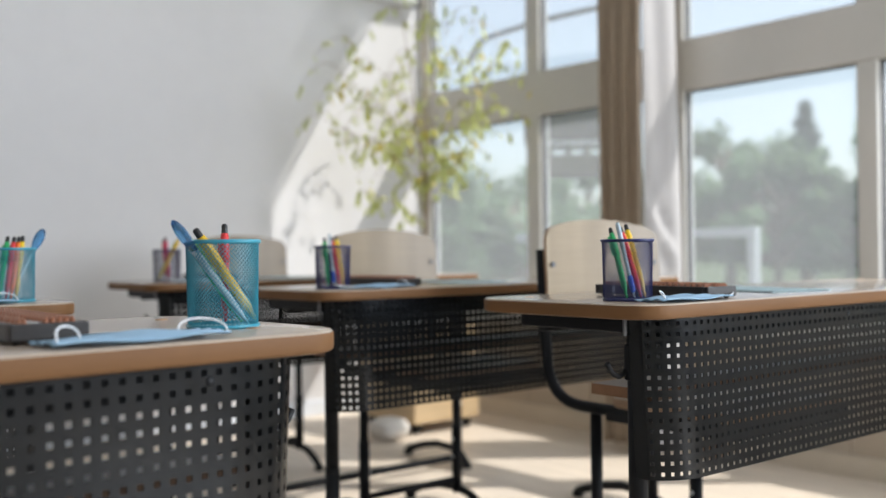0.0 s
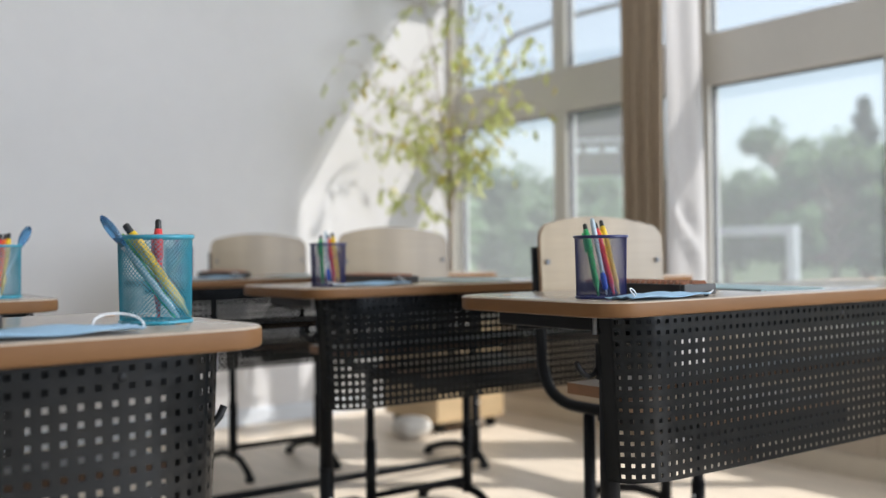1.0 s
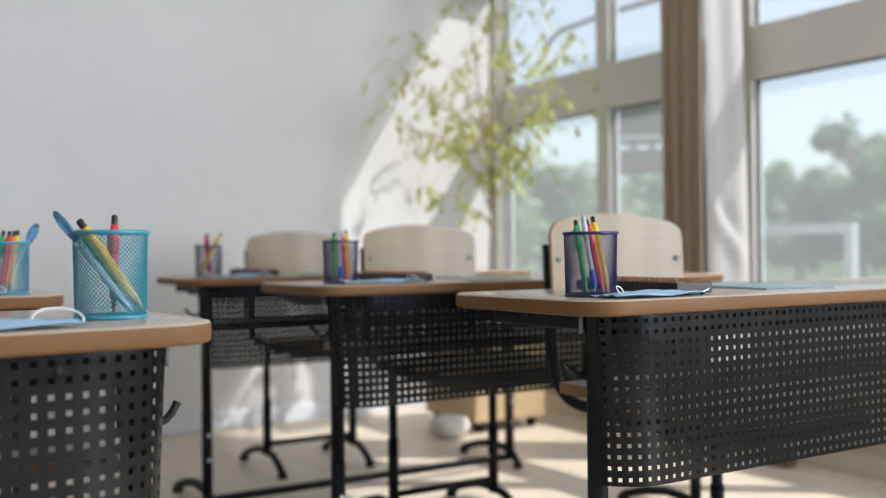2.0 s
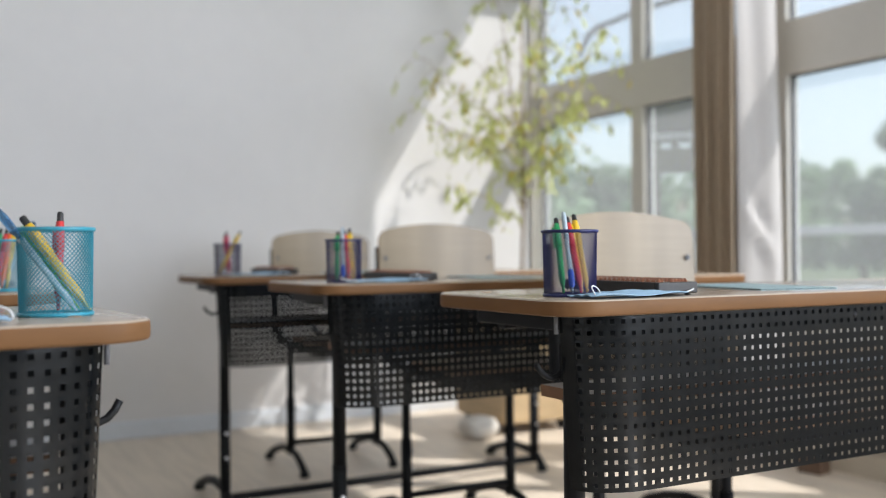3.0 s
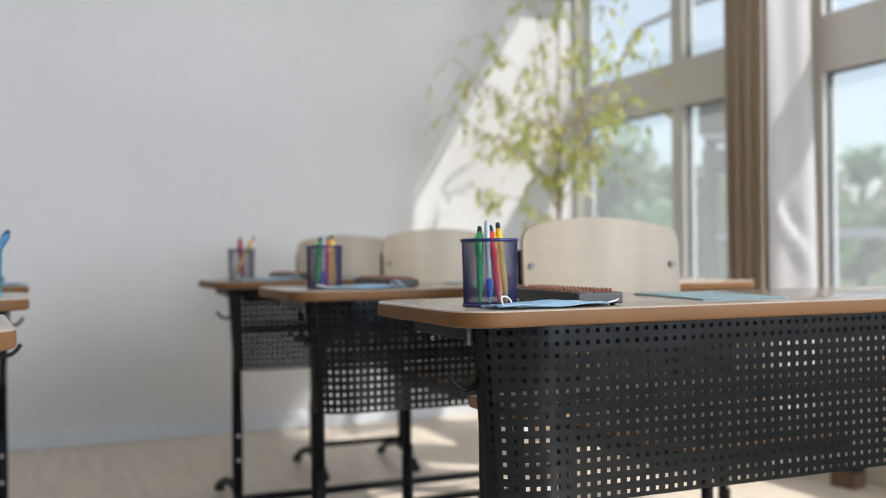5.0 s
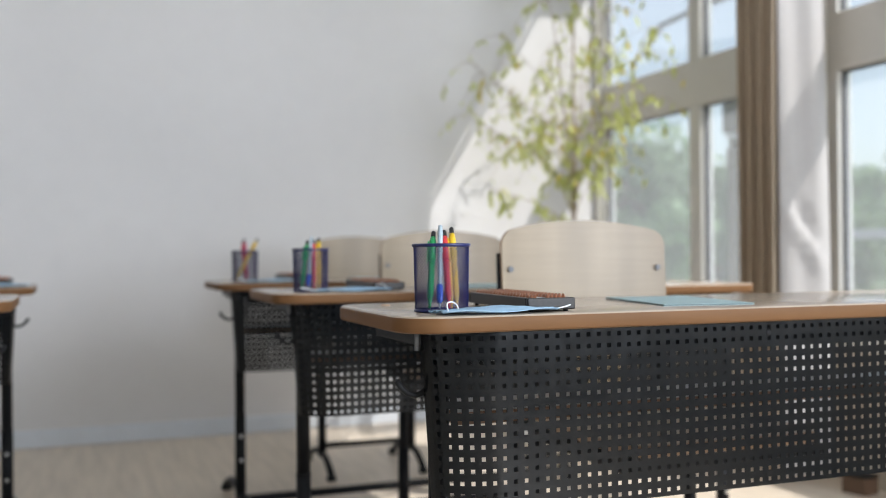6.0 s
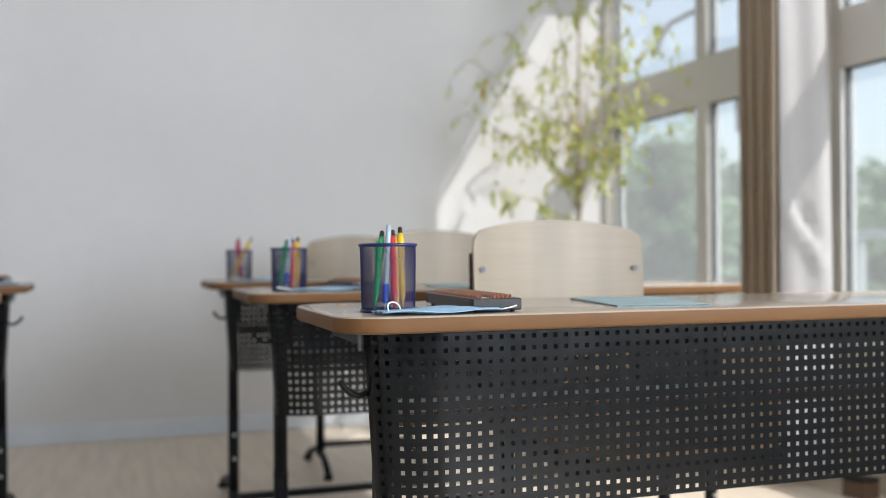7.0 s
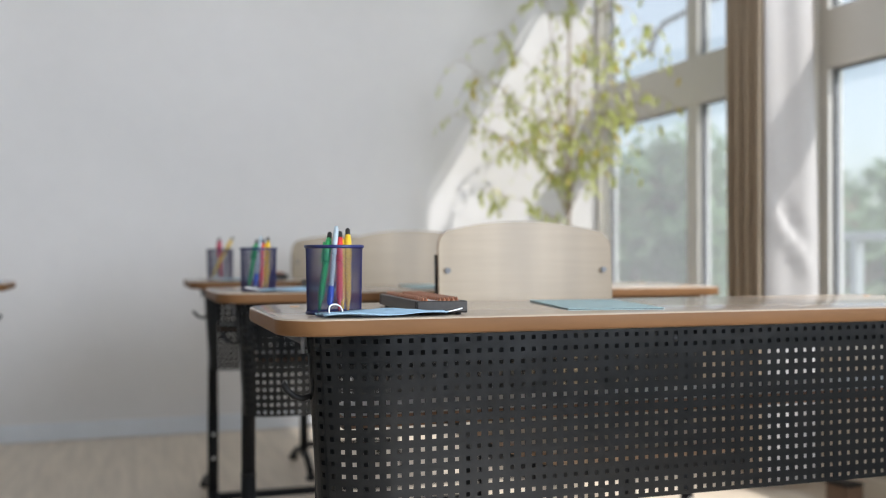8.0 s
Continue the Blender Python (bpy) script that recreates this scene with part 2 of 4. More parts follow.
# ---- the room ----
BACK, WIN, LEFT, FRONT, HIGH, THICK = 4.25, 3.25, -3.6, -4.9, 3.1, 0.22
WIN_OUT = WIN + 0.10
SILL, HEAD = 0.62, 2.78
OPEN = [(2.66, 4.225), (0.30, 2.59), (-2.2, -0.2), (-4.6, -2.6)]   # window openings along the window wall


def structure(name, bm, material, label, category):
    return tagged(link(name, bm, material), label, category, kind="structure")


structure("floor", box(LEFT - 0.3, WIN_OUT, FRONT - 0.3, BACK + 0.3, -0.1, 0), FLOOR, "pale beige wood laminate floor with sun patches", "floor")
structure("ceiling", box(LEFT - 0.3, WIN_OUT, FRONT - 0.3, BACK + 0.3, HIGH, HIGH + 0.15), CEIL, "plain white painted ceiling above the classroom", "ceiling")
structure("wall_back", box(LEFT, WIN, BACK, BACK + THICK, 0, HIGH), WALL, "light grey painted plaster wall behind the desks", "wall")
structure("wall_left", box(LEFT - THICK, LEFT, FRONT, BACK, 0, HIGH), WALL_PALE, "off-white painted plaster side wall", "wall")
structure("wall_front", box(LEFT, WIN, FRONT - THICK, FRONT, 0, HIGH), WALL_FRONT, "plain dark front wall closing the room out of view", "wall")
bm = bmesh.new()
edges = [FRONT - THICK] + [v for a, b in sorted(OPEN) for v in (a, b)] + [BACK + THICK]
for a, b in zip(edges[::2], edges[1::2]):
    box(WIN, WIN_OUT, a, b, 0, HIGH, bm=bm)
for k, (a, b) in enumerate(OPEN):
    box(WIN, WIN_OUT, a, b, 0, (0.46, 0.46, SILL, SILL)[k], bm=bm)
    box(WIN, WIN_OUT, a, b, HEAD, HIGH, bm=bm)
structure("wall_window", bm, WALL_WIN, "cream painted wall with large window openings", "wall")
bm = box(LEFT, WIN - 0.02, BACK - 0.015, BACK, 0.0, 0.075, 0.004)
structure("baseboard", bm, SKIRT, "pale blue-grey painted skirting along the back wall", "baseboard")
bm = box(WIN - 0.015, WIN, FRONT, BACK - 0.017, 0.0, 0.075, 0.004)
structure("baseboard", bm, SKIRT_WARM, "pale beige skirting along the window wall", "baseboard")
dado = tagged(new("trim"), "brown-beige dado boarding in panels below the windows", "wall panelling", kind="structure")
y = BACK - 0.017
while y > 0.3:
    part("panel", box(WIN - 0.009, WIN - 0.001, y - 0.396, y, 0.077, 0.455, 0.002), DADO, dado)
    y -= 0.40



def window(name, y0, y1, mullions, transom=(1.435, 1.64), SILL=SILL, pane=PANE, jamb=0.05, deep=0.01):
    """A plastic window: frame, transom, mullions, sashes and panes."""
    w = tagged(new(name), "off-white plastic window with transom, overlooking trees", "window", kind="structure")
    xa = WIN + deep
    xb = xa + 0.065
    bm = bmesh.new()
    box(xa, xb, y0, y0 + 0.05, SILL, HEAD, 0.004, bm=bm)
    box(xa, xb, y1 - jamb, y1, SILL, HEAD, 0.004, bm=bm)
    box(xa, xb, y0 + 0.05, y1 - jamb, SILL, SILL + 0.06, 0.004, bm=bm)
    box(xa, xb, y0 + 0.05, y1 - jamb, HEAD - 0.06, HEAD, 0.004, bm=bm)
    part("window_frame", bm, PVC, w)
    part("transom", box(xa - 0.006, xb, y0 + 0.05, y1 - jamb, transom[0], transom[1], 0.006), PVC, w)
    if deep > 0.02:
        part("glazing_bar", box(xa + 0.01, xa + 0.03, y0 + 0.05, y1 - jamb, 2.60, 2.618, 0.002), PVC, w)
    for a, b in mullions:
        part("mullion", box(xa - 0.003, xb, a, b, SILL + 0.06, transom[0], 0.005), PVC, w)
        part("mullion", box(xa - 0.003, xb, a, b, transom[1], HEAD - 0.06, 0.005), PVC, w)
    ys = [y0 + 0.05] + [v for m in sorted(mullions) for v in m] + [y1 - jamb]
    for a, b in zip(ys[::2], ys[1::2]):
        for za, zb in ((SILL + 0.06, transom[0]), (transom[1], HEAD - 0.06)):
            g = 0.006
            bm = bmesh.new()
            for q in ((a, a + g, za, zb), (b - g, b, za, zb), (a + g, b - g, za, za + g), (a + g, b - g, zb - g, zb)):
                box(xa + 0.02, xa + 0.045, *q, bm=bm)
            part("gasket", bm, GASKET, w)
            bm = box(xa + 0.028, xa + 0.034, a + g, b - g, za + g, zb - g)
            for f in bm.faces:
                f.material_index = 0 if f.normal.x < -0.5 else 1
            p = part("pane", bm, [pane, CLEAR], w)
            p.visible_shadow = False
    return w


window("window_1", 2.66, 4.225, [(3.38, 3.465)], SILL=0.46, pane=PANE_HAZY, jamb=0.014, deep=0.03)
window("window_2", 0.30, 2.59, [(1.735, 1.81)], SILL=0.46)
# two more windows out of view, added to hold the fill lamps
window("unseen_window_3", -2.2, -0.2, [(-1.24, -1.16)])
window("unseen_window_4", -4.6, -2.6, [(-3.64, -3.56)])
# area lamps added as room fill in the two unseen openings behind the camera
for (y0, y1), power in zip(OPEN[2:], FILL_POWER):
    lamp = new("fill_lamp", bpy.data.lights.new("fill_lamp", "AREA"))
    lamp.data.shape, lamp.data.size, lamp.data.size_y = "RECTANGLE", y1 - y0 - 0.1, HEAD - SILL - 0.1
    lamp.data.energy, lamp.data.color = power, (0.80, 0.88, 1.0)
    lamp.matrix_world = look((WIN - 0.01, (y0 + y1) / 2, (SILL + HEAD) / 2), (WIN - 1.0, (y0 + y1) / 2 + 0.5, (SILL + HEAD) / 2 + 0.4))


# ---- the desks ----
TOP_Z, TOP_T = 0.716, 0.024
PITCH, PITCH_Z, HOLE, LOWEST = 0.01655, 0.0167, 0.0063, 0.0096


def perforated_sheet(path, z0, z1, thick=0.0016, lean=None):
    """A sheet along a plan path, with square holes in a grid. path(s) gives the place and the outward normal at length s."""
    total, at = path
    cols = 2 * int((total / 2 - PITCH) / PITCH) + 1
    us = [0.0] + [total / 2 + PITCH * (k - cols / 2) for k in range(cols + 1)] + [total]
    verts, faces, cache = [], [], {}

    def v(s, z, side):
        key = (round(s, 5), round(z, 5), side)
        if key not in cache:
            p, nrm = at(s)
            p = p + nrm * (thick if side else 0)
            k = lean(s) * (z1 - z) if lean else 0.0
            cache[key] = len(verts)
            verts.append((p[0] + k, p[1], z))
        return cache[key]

    rows = 15
    zs = [z0] + [z0 + LOWEST + PITCH_Z * (k + 0.5) for k in range(rows - 1)] + [z1]
    mid = len(us) - 1
    for i in range(mid):
        a, b = us[i], us[i + 1]
        c = (a + b) / 2
        for j in range(len(zs) - 1):
            lo, hi = zs[j], zs[j + 1]
            m = z0 + LOWEST + PITCH_Z * j
            h = HOLE / 2
            solid = i in (0, mid - 1)
            for side in (0, 1):
                o = [v(a, lo, side), v(b, lo, side), v(b, hi, side), v(a, hi, side)]
                if solid:
                    faces.append(o if side else o[::-1])
                    continue
                q = [v(c - h, m - h, side), v(c + h, m - h, side), v(c + h, m + h, side), v(c - h, m + h, side)]
                for k in range(4):
                    f = [o[k], o[(k + 1) % 4], q[(k + 1) % 4], q[k]]
                    faces.append(f if side else f[::-1])
            if not solid:
                q0 = [v(c - h, m - h, 0), v(c + h, m - h, 0), v(c + h, m + h, 0), v(c - h, m + h, 0)]
                q1 = [v(c - h, m - h, 1), v(c + h, m - h, 1), v(c + h, m + h, 1), v(c - h, m + h, 1)]
                for k in range(4):
                    faces.append([q0[k], q1[k], q1[(k + 1) % 4], q0[(k + 1) % 4]][::-1])
    for s in (0.0, total):
        for lo, hi in zip(zs, zs[1:]):
            faces.append([v(s, lo, 0), v(s, lo, 1), v(s, hi, 1), v(s, hi, 0)])
    for a, b in zip(us, us[1:]):
        faces.append([v(a, z0, 0), v(b, z0, 0), v(b, z0, 1), v(a, z0, 1)])
        faces.append([v(a, z1, 1), v(b, z1, 1), v(b, z1, 0), v(a, z1, 0)])
    me = bpy.data.meshes.new("modesty_panel")
    me.from_pydata(verts, [], faces)
    me.validate()
    me.shade_smooth()
    me.set_sharp_from_angle(angle=0.6)
    return me


def panel_path(half, front, ax, ay):
    """Plan of the panel: a straight front with a round corner at either end."""
    pts = [Vector((-half + ax - ax * math.cos(t), front + ay - ay * math.sin(t))) for t in (math.pi / 2 * k / 24 for k in range(25))]
    pts += [Vector((-p.x, p.y)) for p in reversed(pts)]
    pts.insert(0, pts[0] + Vector((0, 0.004)))
    pts.append(pts[-1] + Vector((0, 0.004)))
    lens = [0.0]
    for a, b in zip(pts, pts[1:]):
        lens.append(lens[-1] + (b - a).length)

    def at(s):
        k = 0
        while k < len(pts) - 2 and lens[k + 1] < s:
            k += 1
        a, b = pts[k], pts[k + 1]
        t = (s - lens[k]) / max(1e-9, lens[k + 1] - lens[k])
        d = (b - a).normalized()
        return a + (b - a) * t, Vector((d.y, -d.x))

    return lens[-1], at


def school_desk(m, reach=1.02, group="school desks"):
    """Front edge on the local x axis, the pupil's side towards +y."""
    d = thing("school_desk", m, "two-seat school desk, beech top, black perforated steel front", "desk", group)
    top = prism(rounded(-0.643, 0.643, 0, 0.40, 0.065, 16), TOP_Z - TOP_T, TOP_Z, 0.0055, 3)
    for f in top.faces:
        f.material_index = 0 if f.normal.z > 0.45 or f.normal.z < -0.9 else 1
        f.smooth = True
    for e in top.edges:
        e.smooth = len(e.link_faces) == 2 and e.calc_face_angle(0) < 0.3
    part("tabletop", top, [TOP, EDGE], d, "beech laminate top with rounded corners")
    path = panel_path(0.595, 0.012, 0.105, 0.060)
    total = path[0]
    sheet = perforated_sheet(path, 0.440, TOP_Z - TOP_T - 0.001, lean=lambda s: 0.062 * (max(0, 1 - s / 0.14) - max(0, 1 - (total - s) / 0.14)))
    sheet.materials.append(PANEL)
    p = new("modesty_panel", sheet)
    p.parent = d
    tagged(p, "black perforated steel sheet with rows of square holes")
    for s in (-1, 1):
        x = s * 0.568
        y = 0.082
        leg = part("leg", tube([(x, y, 0.03), (x, y, 0.30)], 0.0165, 14), STEEL, d)
        part("inner_tube", tube([(x, y, 0.29), (x, y, 0.666)], 0.0155, 14), STEEL, leg)
        part("collar", tube([(x, y, 0.298), (x, y, 0.306)], 0.0169, 14), PLASTIC, leg)
        for z in (0.16, 0.235):
            part("bolt", tube([(x, y - 0.0155, z), (x, y - 0.021, z)], 0.0055, 8), CHROME, leg)
        bm = box(x - 0.019, x + 0.019, y - 0.002, y + 0.012, 0.592, 0.650, 0.004)
        part("bracket", bm, STEEL, d)
        foot = [(x, y - 0.05, 0.016), (x, y - 0.02, 0.045), (x, y + 0.03, 0.062), (x, y + 0.12, 0.066), (x, y + 0.21, 0.05), (x, y + 0.28, 0.028), (x, y + 0.305, 0.018)]
        ft = part("foot", tube(foot, 0.014, 10), STEEL, d)
        for yy in (y - 0.05, y + 0.305):
            part("glide", lathe([(0, 0), (0.018, 0), (0.019, 0.012), (0.012, 0.022), (0, 0.022)], 14, at=(x, yy, 0)), PLASTIC, ft)
        part("side_rail", box(x - 0.02, x + 0.02, y, 0.325, 0.667, 0.691, 0.003), STEEL, d)
        part("screw", tube([(x + s * 0.033, y - 0.004, 0.664), (x + s * 0.033, y - 0.004, 0.6918)], 0.0033, 8), RIVET, d, "zinc-plated screw end")
        hook = [(x + s * 0.012, y + 0.01, 0.612), (x + s * 0.020 * reach, y + 0.01, 0.602), (x + s * 0.031 * reach, y + 0.01, 0.599), (x + s * 0.042 * reach, y + 0.01, 0.603), (x + s * 0.051 * reach, y + 0.01, 0.611), (x + s * 0.058 * reach, y + 0.01, 0.622)]
        part("bag_hook", tube(hook, 0.0045, 8), PLASTIC, d, "black bag hook")
        for yy in (0.10, 0.32):
            part("screw_cap", lathe([(0, 0.0012), (0.007, 0.0012), (0.008, 0)], 12, at=(s * 0.572, yy, TOP_Z)), PLY_EDGE, d)
    part("crossbar", box(-0.568, 0.568, 0.072, 0.092, 0.022, 0.046, 0.004), STEEL, d)
    part("front_rail", box(-0.548, 0.548, 0.05, 0.08, 0.648, 0.6905, 0.003), STEEL, d)
    for bx in (-0.05, 0.47):
        part("bolt", lathe([(0, 0.0), (0.0056, 0.0), (0.0052, 0.0022), (0, 0.0030)], 10), PLASTIC, d).matrix_local = pose(bx, 0.0125, 0.6745, 90, 0, 0)
    part("rear_rail", box(-0.548, 0.548, 0.30, 0.325, 0.655, 0.690, 0.003), STEEL, d)
    board = box(-0.545, 0.545, 0.070, 0.20, 0.556, 0.574)
    for f in board.faces:
        f.material_index = 1 if f.normal.z > 0.9 else 0
    part("shelf", board, [SHELF, SHELF_TOP], d, "grey book shelf with brown edge under the top")
    return d


CX, LX = 1.784, (-0.043, -0.028, -0.022)
ROWS_Y = [1.01, 1.902, 2.815]
LROWS_Y = [0.932, 1.86, 2.80]
desk = school_desk(pose(CX, ROWS_Y[0], 0))
for yy in ROWS_Y[1:]:
    copy_thing(desk, pose(CX, yy, 0))
school_desk(pose(LX[0], LROWS_Y[0], 0, 0, 0, 3), 0.86)
for xx, yy in zip(LX[1:], LROWS_Y[1:]):
    copy_thing(desk, pose(xx, yy, 0))


# ---- the chairs ----
def bent_sheet(x0, x1, z0, z1, y, bow, thick, radius, dome, nx=40, nz=14):
    """A moulded plywood sheet: bowed backwards in the middle, rounded corners, domed upper edge."""
    half, cx = (x1 - x0) / 2, (x0 + x1) / 2
    bm = bmesh.new()
    grid = {}
    for side in (0, 1):
        for i in range(nx + 1):
            u = -math.cos(math.pi * i / nx)
            edge = max(0.0, abs(u) * half - (half - radius)) / radius
            drop = radius * (1 - math.sqrt(max(0.0, 1 - edge * edge)))
            top = z1 - dome * u * u - drop
            low = z0 + drop
            for j in range(nz + 1):
                z = low + (top - low) * j / nz
                yy = y + bow * (1 - u * u) + side * thick + 0.05 * (z - z0)
                grid[side, i, j] = bm.verts.new((cx + u * half, yy, z))
    for i in range(nx):
        for j in range(nz):
            a = [grid[0, i, j], grid[0, i + 1, j], grid[0, i + 1, j + 1], grid[0, i, j + 1]]
            b = [grid[1, i, j], grid[1, i + 1, j], grid[1, i + 1, j + 1], grid[1, i, j + 1]]
            for f in (bm.faces.new(a), bm.faces.new(b[::-1])):
                f.smooth = True
    for i in range(nx):
        for j in (0, nz):
            f = bm.faces.new((grid[0, i, j], grid[0, i + 1, j], grid[1, i + 1, j], grid[1, i, j]))
            f.material_index = 1
    for j in range(nz):
        for i in (0, nx):
            f = bm.faces.new((grid[0, i, j], grid[0, i, j + 1], grid[1, i, j + 1], grid[1, i, j]))
            f.material_index = 1
    bmesh.ops.remove_doubles(bm, verts=bm.verts[:], dist=1e-5)
    bmesh.ops.recalc_face_normals(bm, faces=bm.faces[:])
    for e in bm.edges:
        e.smooth = len({f.material_index for f in e.link_faces}) == 1
    return bm


def school_chair(m):
    """Local origin on the floor under the backrest's middle; the seat points towards -y."""
    c = thing("school_chair", m, "school chair with pale birch plywood back and black tube frame", "chair", "school chairs")
    back = part("backrest", bent_sheet(-0.195, 0.195, 0.655, 0.87, -0.012, 0.022, 0.009, 0.027, 0.027), [PLY, PLY_EDGE], c, "pale birch plywood backrest")
    seat = prism(rounded(-0.195, 0.195, -0.50, -0.165, 0.05), 0.470, 0.490, 0.004, 2)
    for f in seat.faces:
        f.material_index = 0 if abs(f.normal.z) > 0.9 else 1
    part("seat", seat, [PLY, PLY_EDGE], c, "plywood seat with brown edge")
    part("seat_pan", box(-0.194, 0.194, -0.493, -0.168, 0.440, 0.4695, 0.006), PLASTIC, c)
    for s in (-1, 1):
        x = s * 0.182
        line = [Vector((x, 0.024, 0.80)), Vector((x, 0.020, 0.70)), Vector((x, 0.012, 0.58))]
        line += arc((x, 0.010, 0.56), (x, 0.005, 0.462), (x, -0.10, 0.462), 8) + [Vector((x, -0.30, 0.462)), Vector((x, -0.44, 0.462))]
        part("side_tube", tube(line, 0.0125, 12), STEEL, c)
        for z in (0.767,):
            part("rivet", tube([(s * 0.176, -0.005, z), (s * 0.176, -0.0088, z)], 0.0062, 14), RIVET, c, "grey metal rivet")
        xl = s * 0.172
        y = -0.125
        leg = part("leg", tube([(xl, y, 0.06), (xl, y, 0.46)], 0.0125, 12), STEEL, c)
        part("sleeve", tube([(xl, y, 0.06), (xl, y, 0.26)], 0.0155, 12), STEEL, leg)
        for z in (0.17, 0.225):
            part("bolt", tube([(xl + s * -0.014, y, z), (xl - s * 0.02, y, z)], 0.005, 8), CHROME, leg)
        foot = [(xl, y - 0.135, 0.018), (xl, y - 0.115, 0.036), (xl, y - 0.06, 0.064), (xl, y, 0.074), (xl, y + 0.09, 0.07), (xl, y + 0.18, 0.045), (xl, y + 0.235, 0.02)]
        ft = part("foot", tube(foot, 0.0125, 10), STEEL, c)
        for yy in (y - 0.137, y + 0.237):
            part("glide", lathe([(0, 0), (0.016, 0), (0.018, 0.012), (0.011, 0.024), (0, 0.024)], 14, at=(xl, yy, 0)), PLASTIC, ft)
    part("crossbar", tube([(-0.172, -0.125, 0.10), (0.172, -0.125, 0.10)], 0.010, 10), STEEL, c)
    return c


chair = school_chair(pose(1.75, 1.632, 0))
copy_thing(chair, pose(1.765, 2.53, 0))
copy_thing(chair, pose(1.75, 3.44, 0))


# ---- curtain, air conditioner, planter ----
def curtain(a, b, z0, z1, material, label, broad):
    """A long curtain hanging from plan point a to plan point b; broad: soft folds instead of tight pleats."""
    c = thing("curtain", pose(0, 0, 0), label, "curtain")
    bm = bmesh.new()
    n, rows = 90, 70
    a, b = Vector(a), Vector(b)
    along = (b - a).normalized()
    face = Vector((along.y, -along.x))
    grid = []
    for j in range(rows + 1):
        z = z0 + (z1 - z0) * j / rows
        line = []
        for i in range(n + 1):
            q = i / n
            p = a.lerp(b, q)
            if broad:
                wave = math.sin(math.pi * q)
                fold = math.exp(-((z - 0.94 + 0.22 * q) / 0.04) ** 2) - 0.8 * math.exp(-((z - 1.04 + 0.30 * q) / 0.04) ** 2)
                p = p + face * (0.022 * wave * math.sin(1.3 * z + 0.6) + 0.020 * wave * fold + 0.006 * math.sin(9 * q + 0.8 * z))
                p = p + along * 0.012 * q * math.sin(1.9 * z + 0.4)
            else:
                ph = math.tau * 3.2 * q
                p = p + face * 0.030 * math.sin(ph + 0.25 * math.sin(2.3 * z)) + along * (0.014 * math.sin(2 * ph + 0.3 * z))
            line.append(bm.verts.new((p.x, p.y, z)))
        grid.append(line)
    for u, v in zip(grid, grid[1:]):
        for i in range(n):
            bm.faces.new((u[i], u[i + 1], v[i + 1], v[i])).smooth = True
    cloth = part("cloth", bm, material, c)
    sol = cloth.modifiers.new("thickness", "SOLIDIFY")
    sol.thickness = 0.0015
    for k in range(5):
        p = a.lerp(b, (k + 0.5) / 5)
        part("hook", tube([(p.x, p.y, z1 - 0.012), (p.x, p.y, z1 + 0.014)], 0.004, 6), WHITE, c)
    return c


curtain((3.03, 2.762), (3.006, 2.545), 0.03, 2.93, CURTAIN, "floor-length brown-beige curtain gathered in tight pleats", False)
curtain((2.995, 2.532), (3.17, 2.497), 0.03, 2.93, SHEER, "white curtain hanging in soft folds beside the window", True)
tagged(link("curtain_rail", tube([(3.06, FRONT + 0.3, 2.955), (3.06, BACK - 0.05, 2.955)], 0.014, 12), WHITE), "white curtain rail above the windows", "curtain rail")

screen = thing("projection_screen", pose(0, 0, 0), "white roller screen casing fixed high on the back wall", "projection screen")
part("casing", box(1.35, 3.20, BACK - 0.058, BACK - 0.002, 2.10, 2.19, 0.012, 3), WHITE, screen)
for sx in (1.345, 3.205):
    part("end_cap", box(sx - 0.0045, sx + 0.0045, BACK - 0.06, BACK - 0.002, 2.098, 2.192, 0.003), PLASTIC, screen)

planter = thing("planter_trolley", pose(2.79, 3.68, 0), "plywood planter box on black castors in the corner", "planter")
for x0, x1, y0, y1 in ((-0.20, 0.17, -0.21, -0.192), (-0.20, 0.17, 0.192, 0.21), (-0.20, -0.182, -0.192, 0.192), (0.152, 0.17, -0.192, 0.192)):
    part("side_board", box(x0, x1, y0, y1, 0.048, 0.47, 0.003), BOX_PLY, planter)
part("bottom_board", box(-0.182, 0.152, -0.192, 0.192, 0.085, 0.105), BOX_PLY, planter)
for sx in (-0.155, 0.125):
    for sy in (-1, 1):
        cst = part("castor", box(sx - 0.016, sx + 0.016, sy * 0.165 - 0.024, sy * 0.165 + 0.024, 0.040, 0.0845, 0.005), PLASTIC, planter)
        part("wheel", tube([(sx - 0.013, sy * 0.165, 0.024), (sx + 0.013, sy * 0.165, 0.024)], 0.024, 18), PLASTIC, cst)

pot = thing("plant_pot", pose(2.79, 3.68, 0.105), "white round plastic flower pot filled with soil", "plant pot")
part("bowl", lathe([(0, 0), (0.115, 0), (0.142, 0.33), (0.149, 0.335), (0.149, 0.37), (0.139, 0.37), (0.135, 0.33), (0, 0.33)], 40), POT, pot)
part("soil", lathe([(0, 0.336), (0.1, 0.345), (0.134, 0.331)], 32), SOIL, pot)


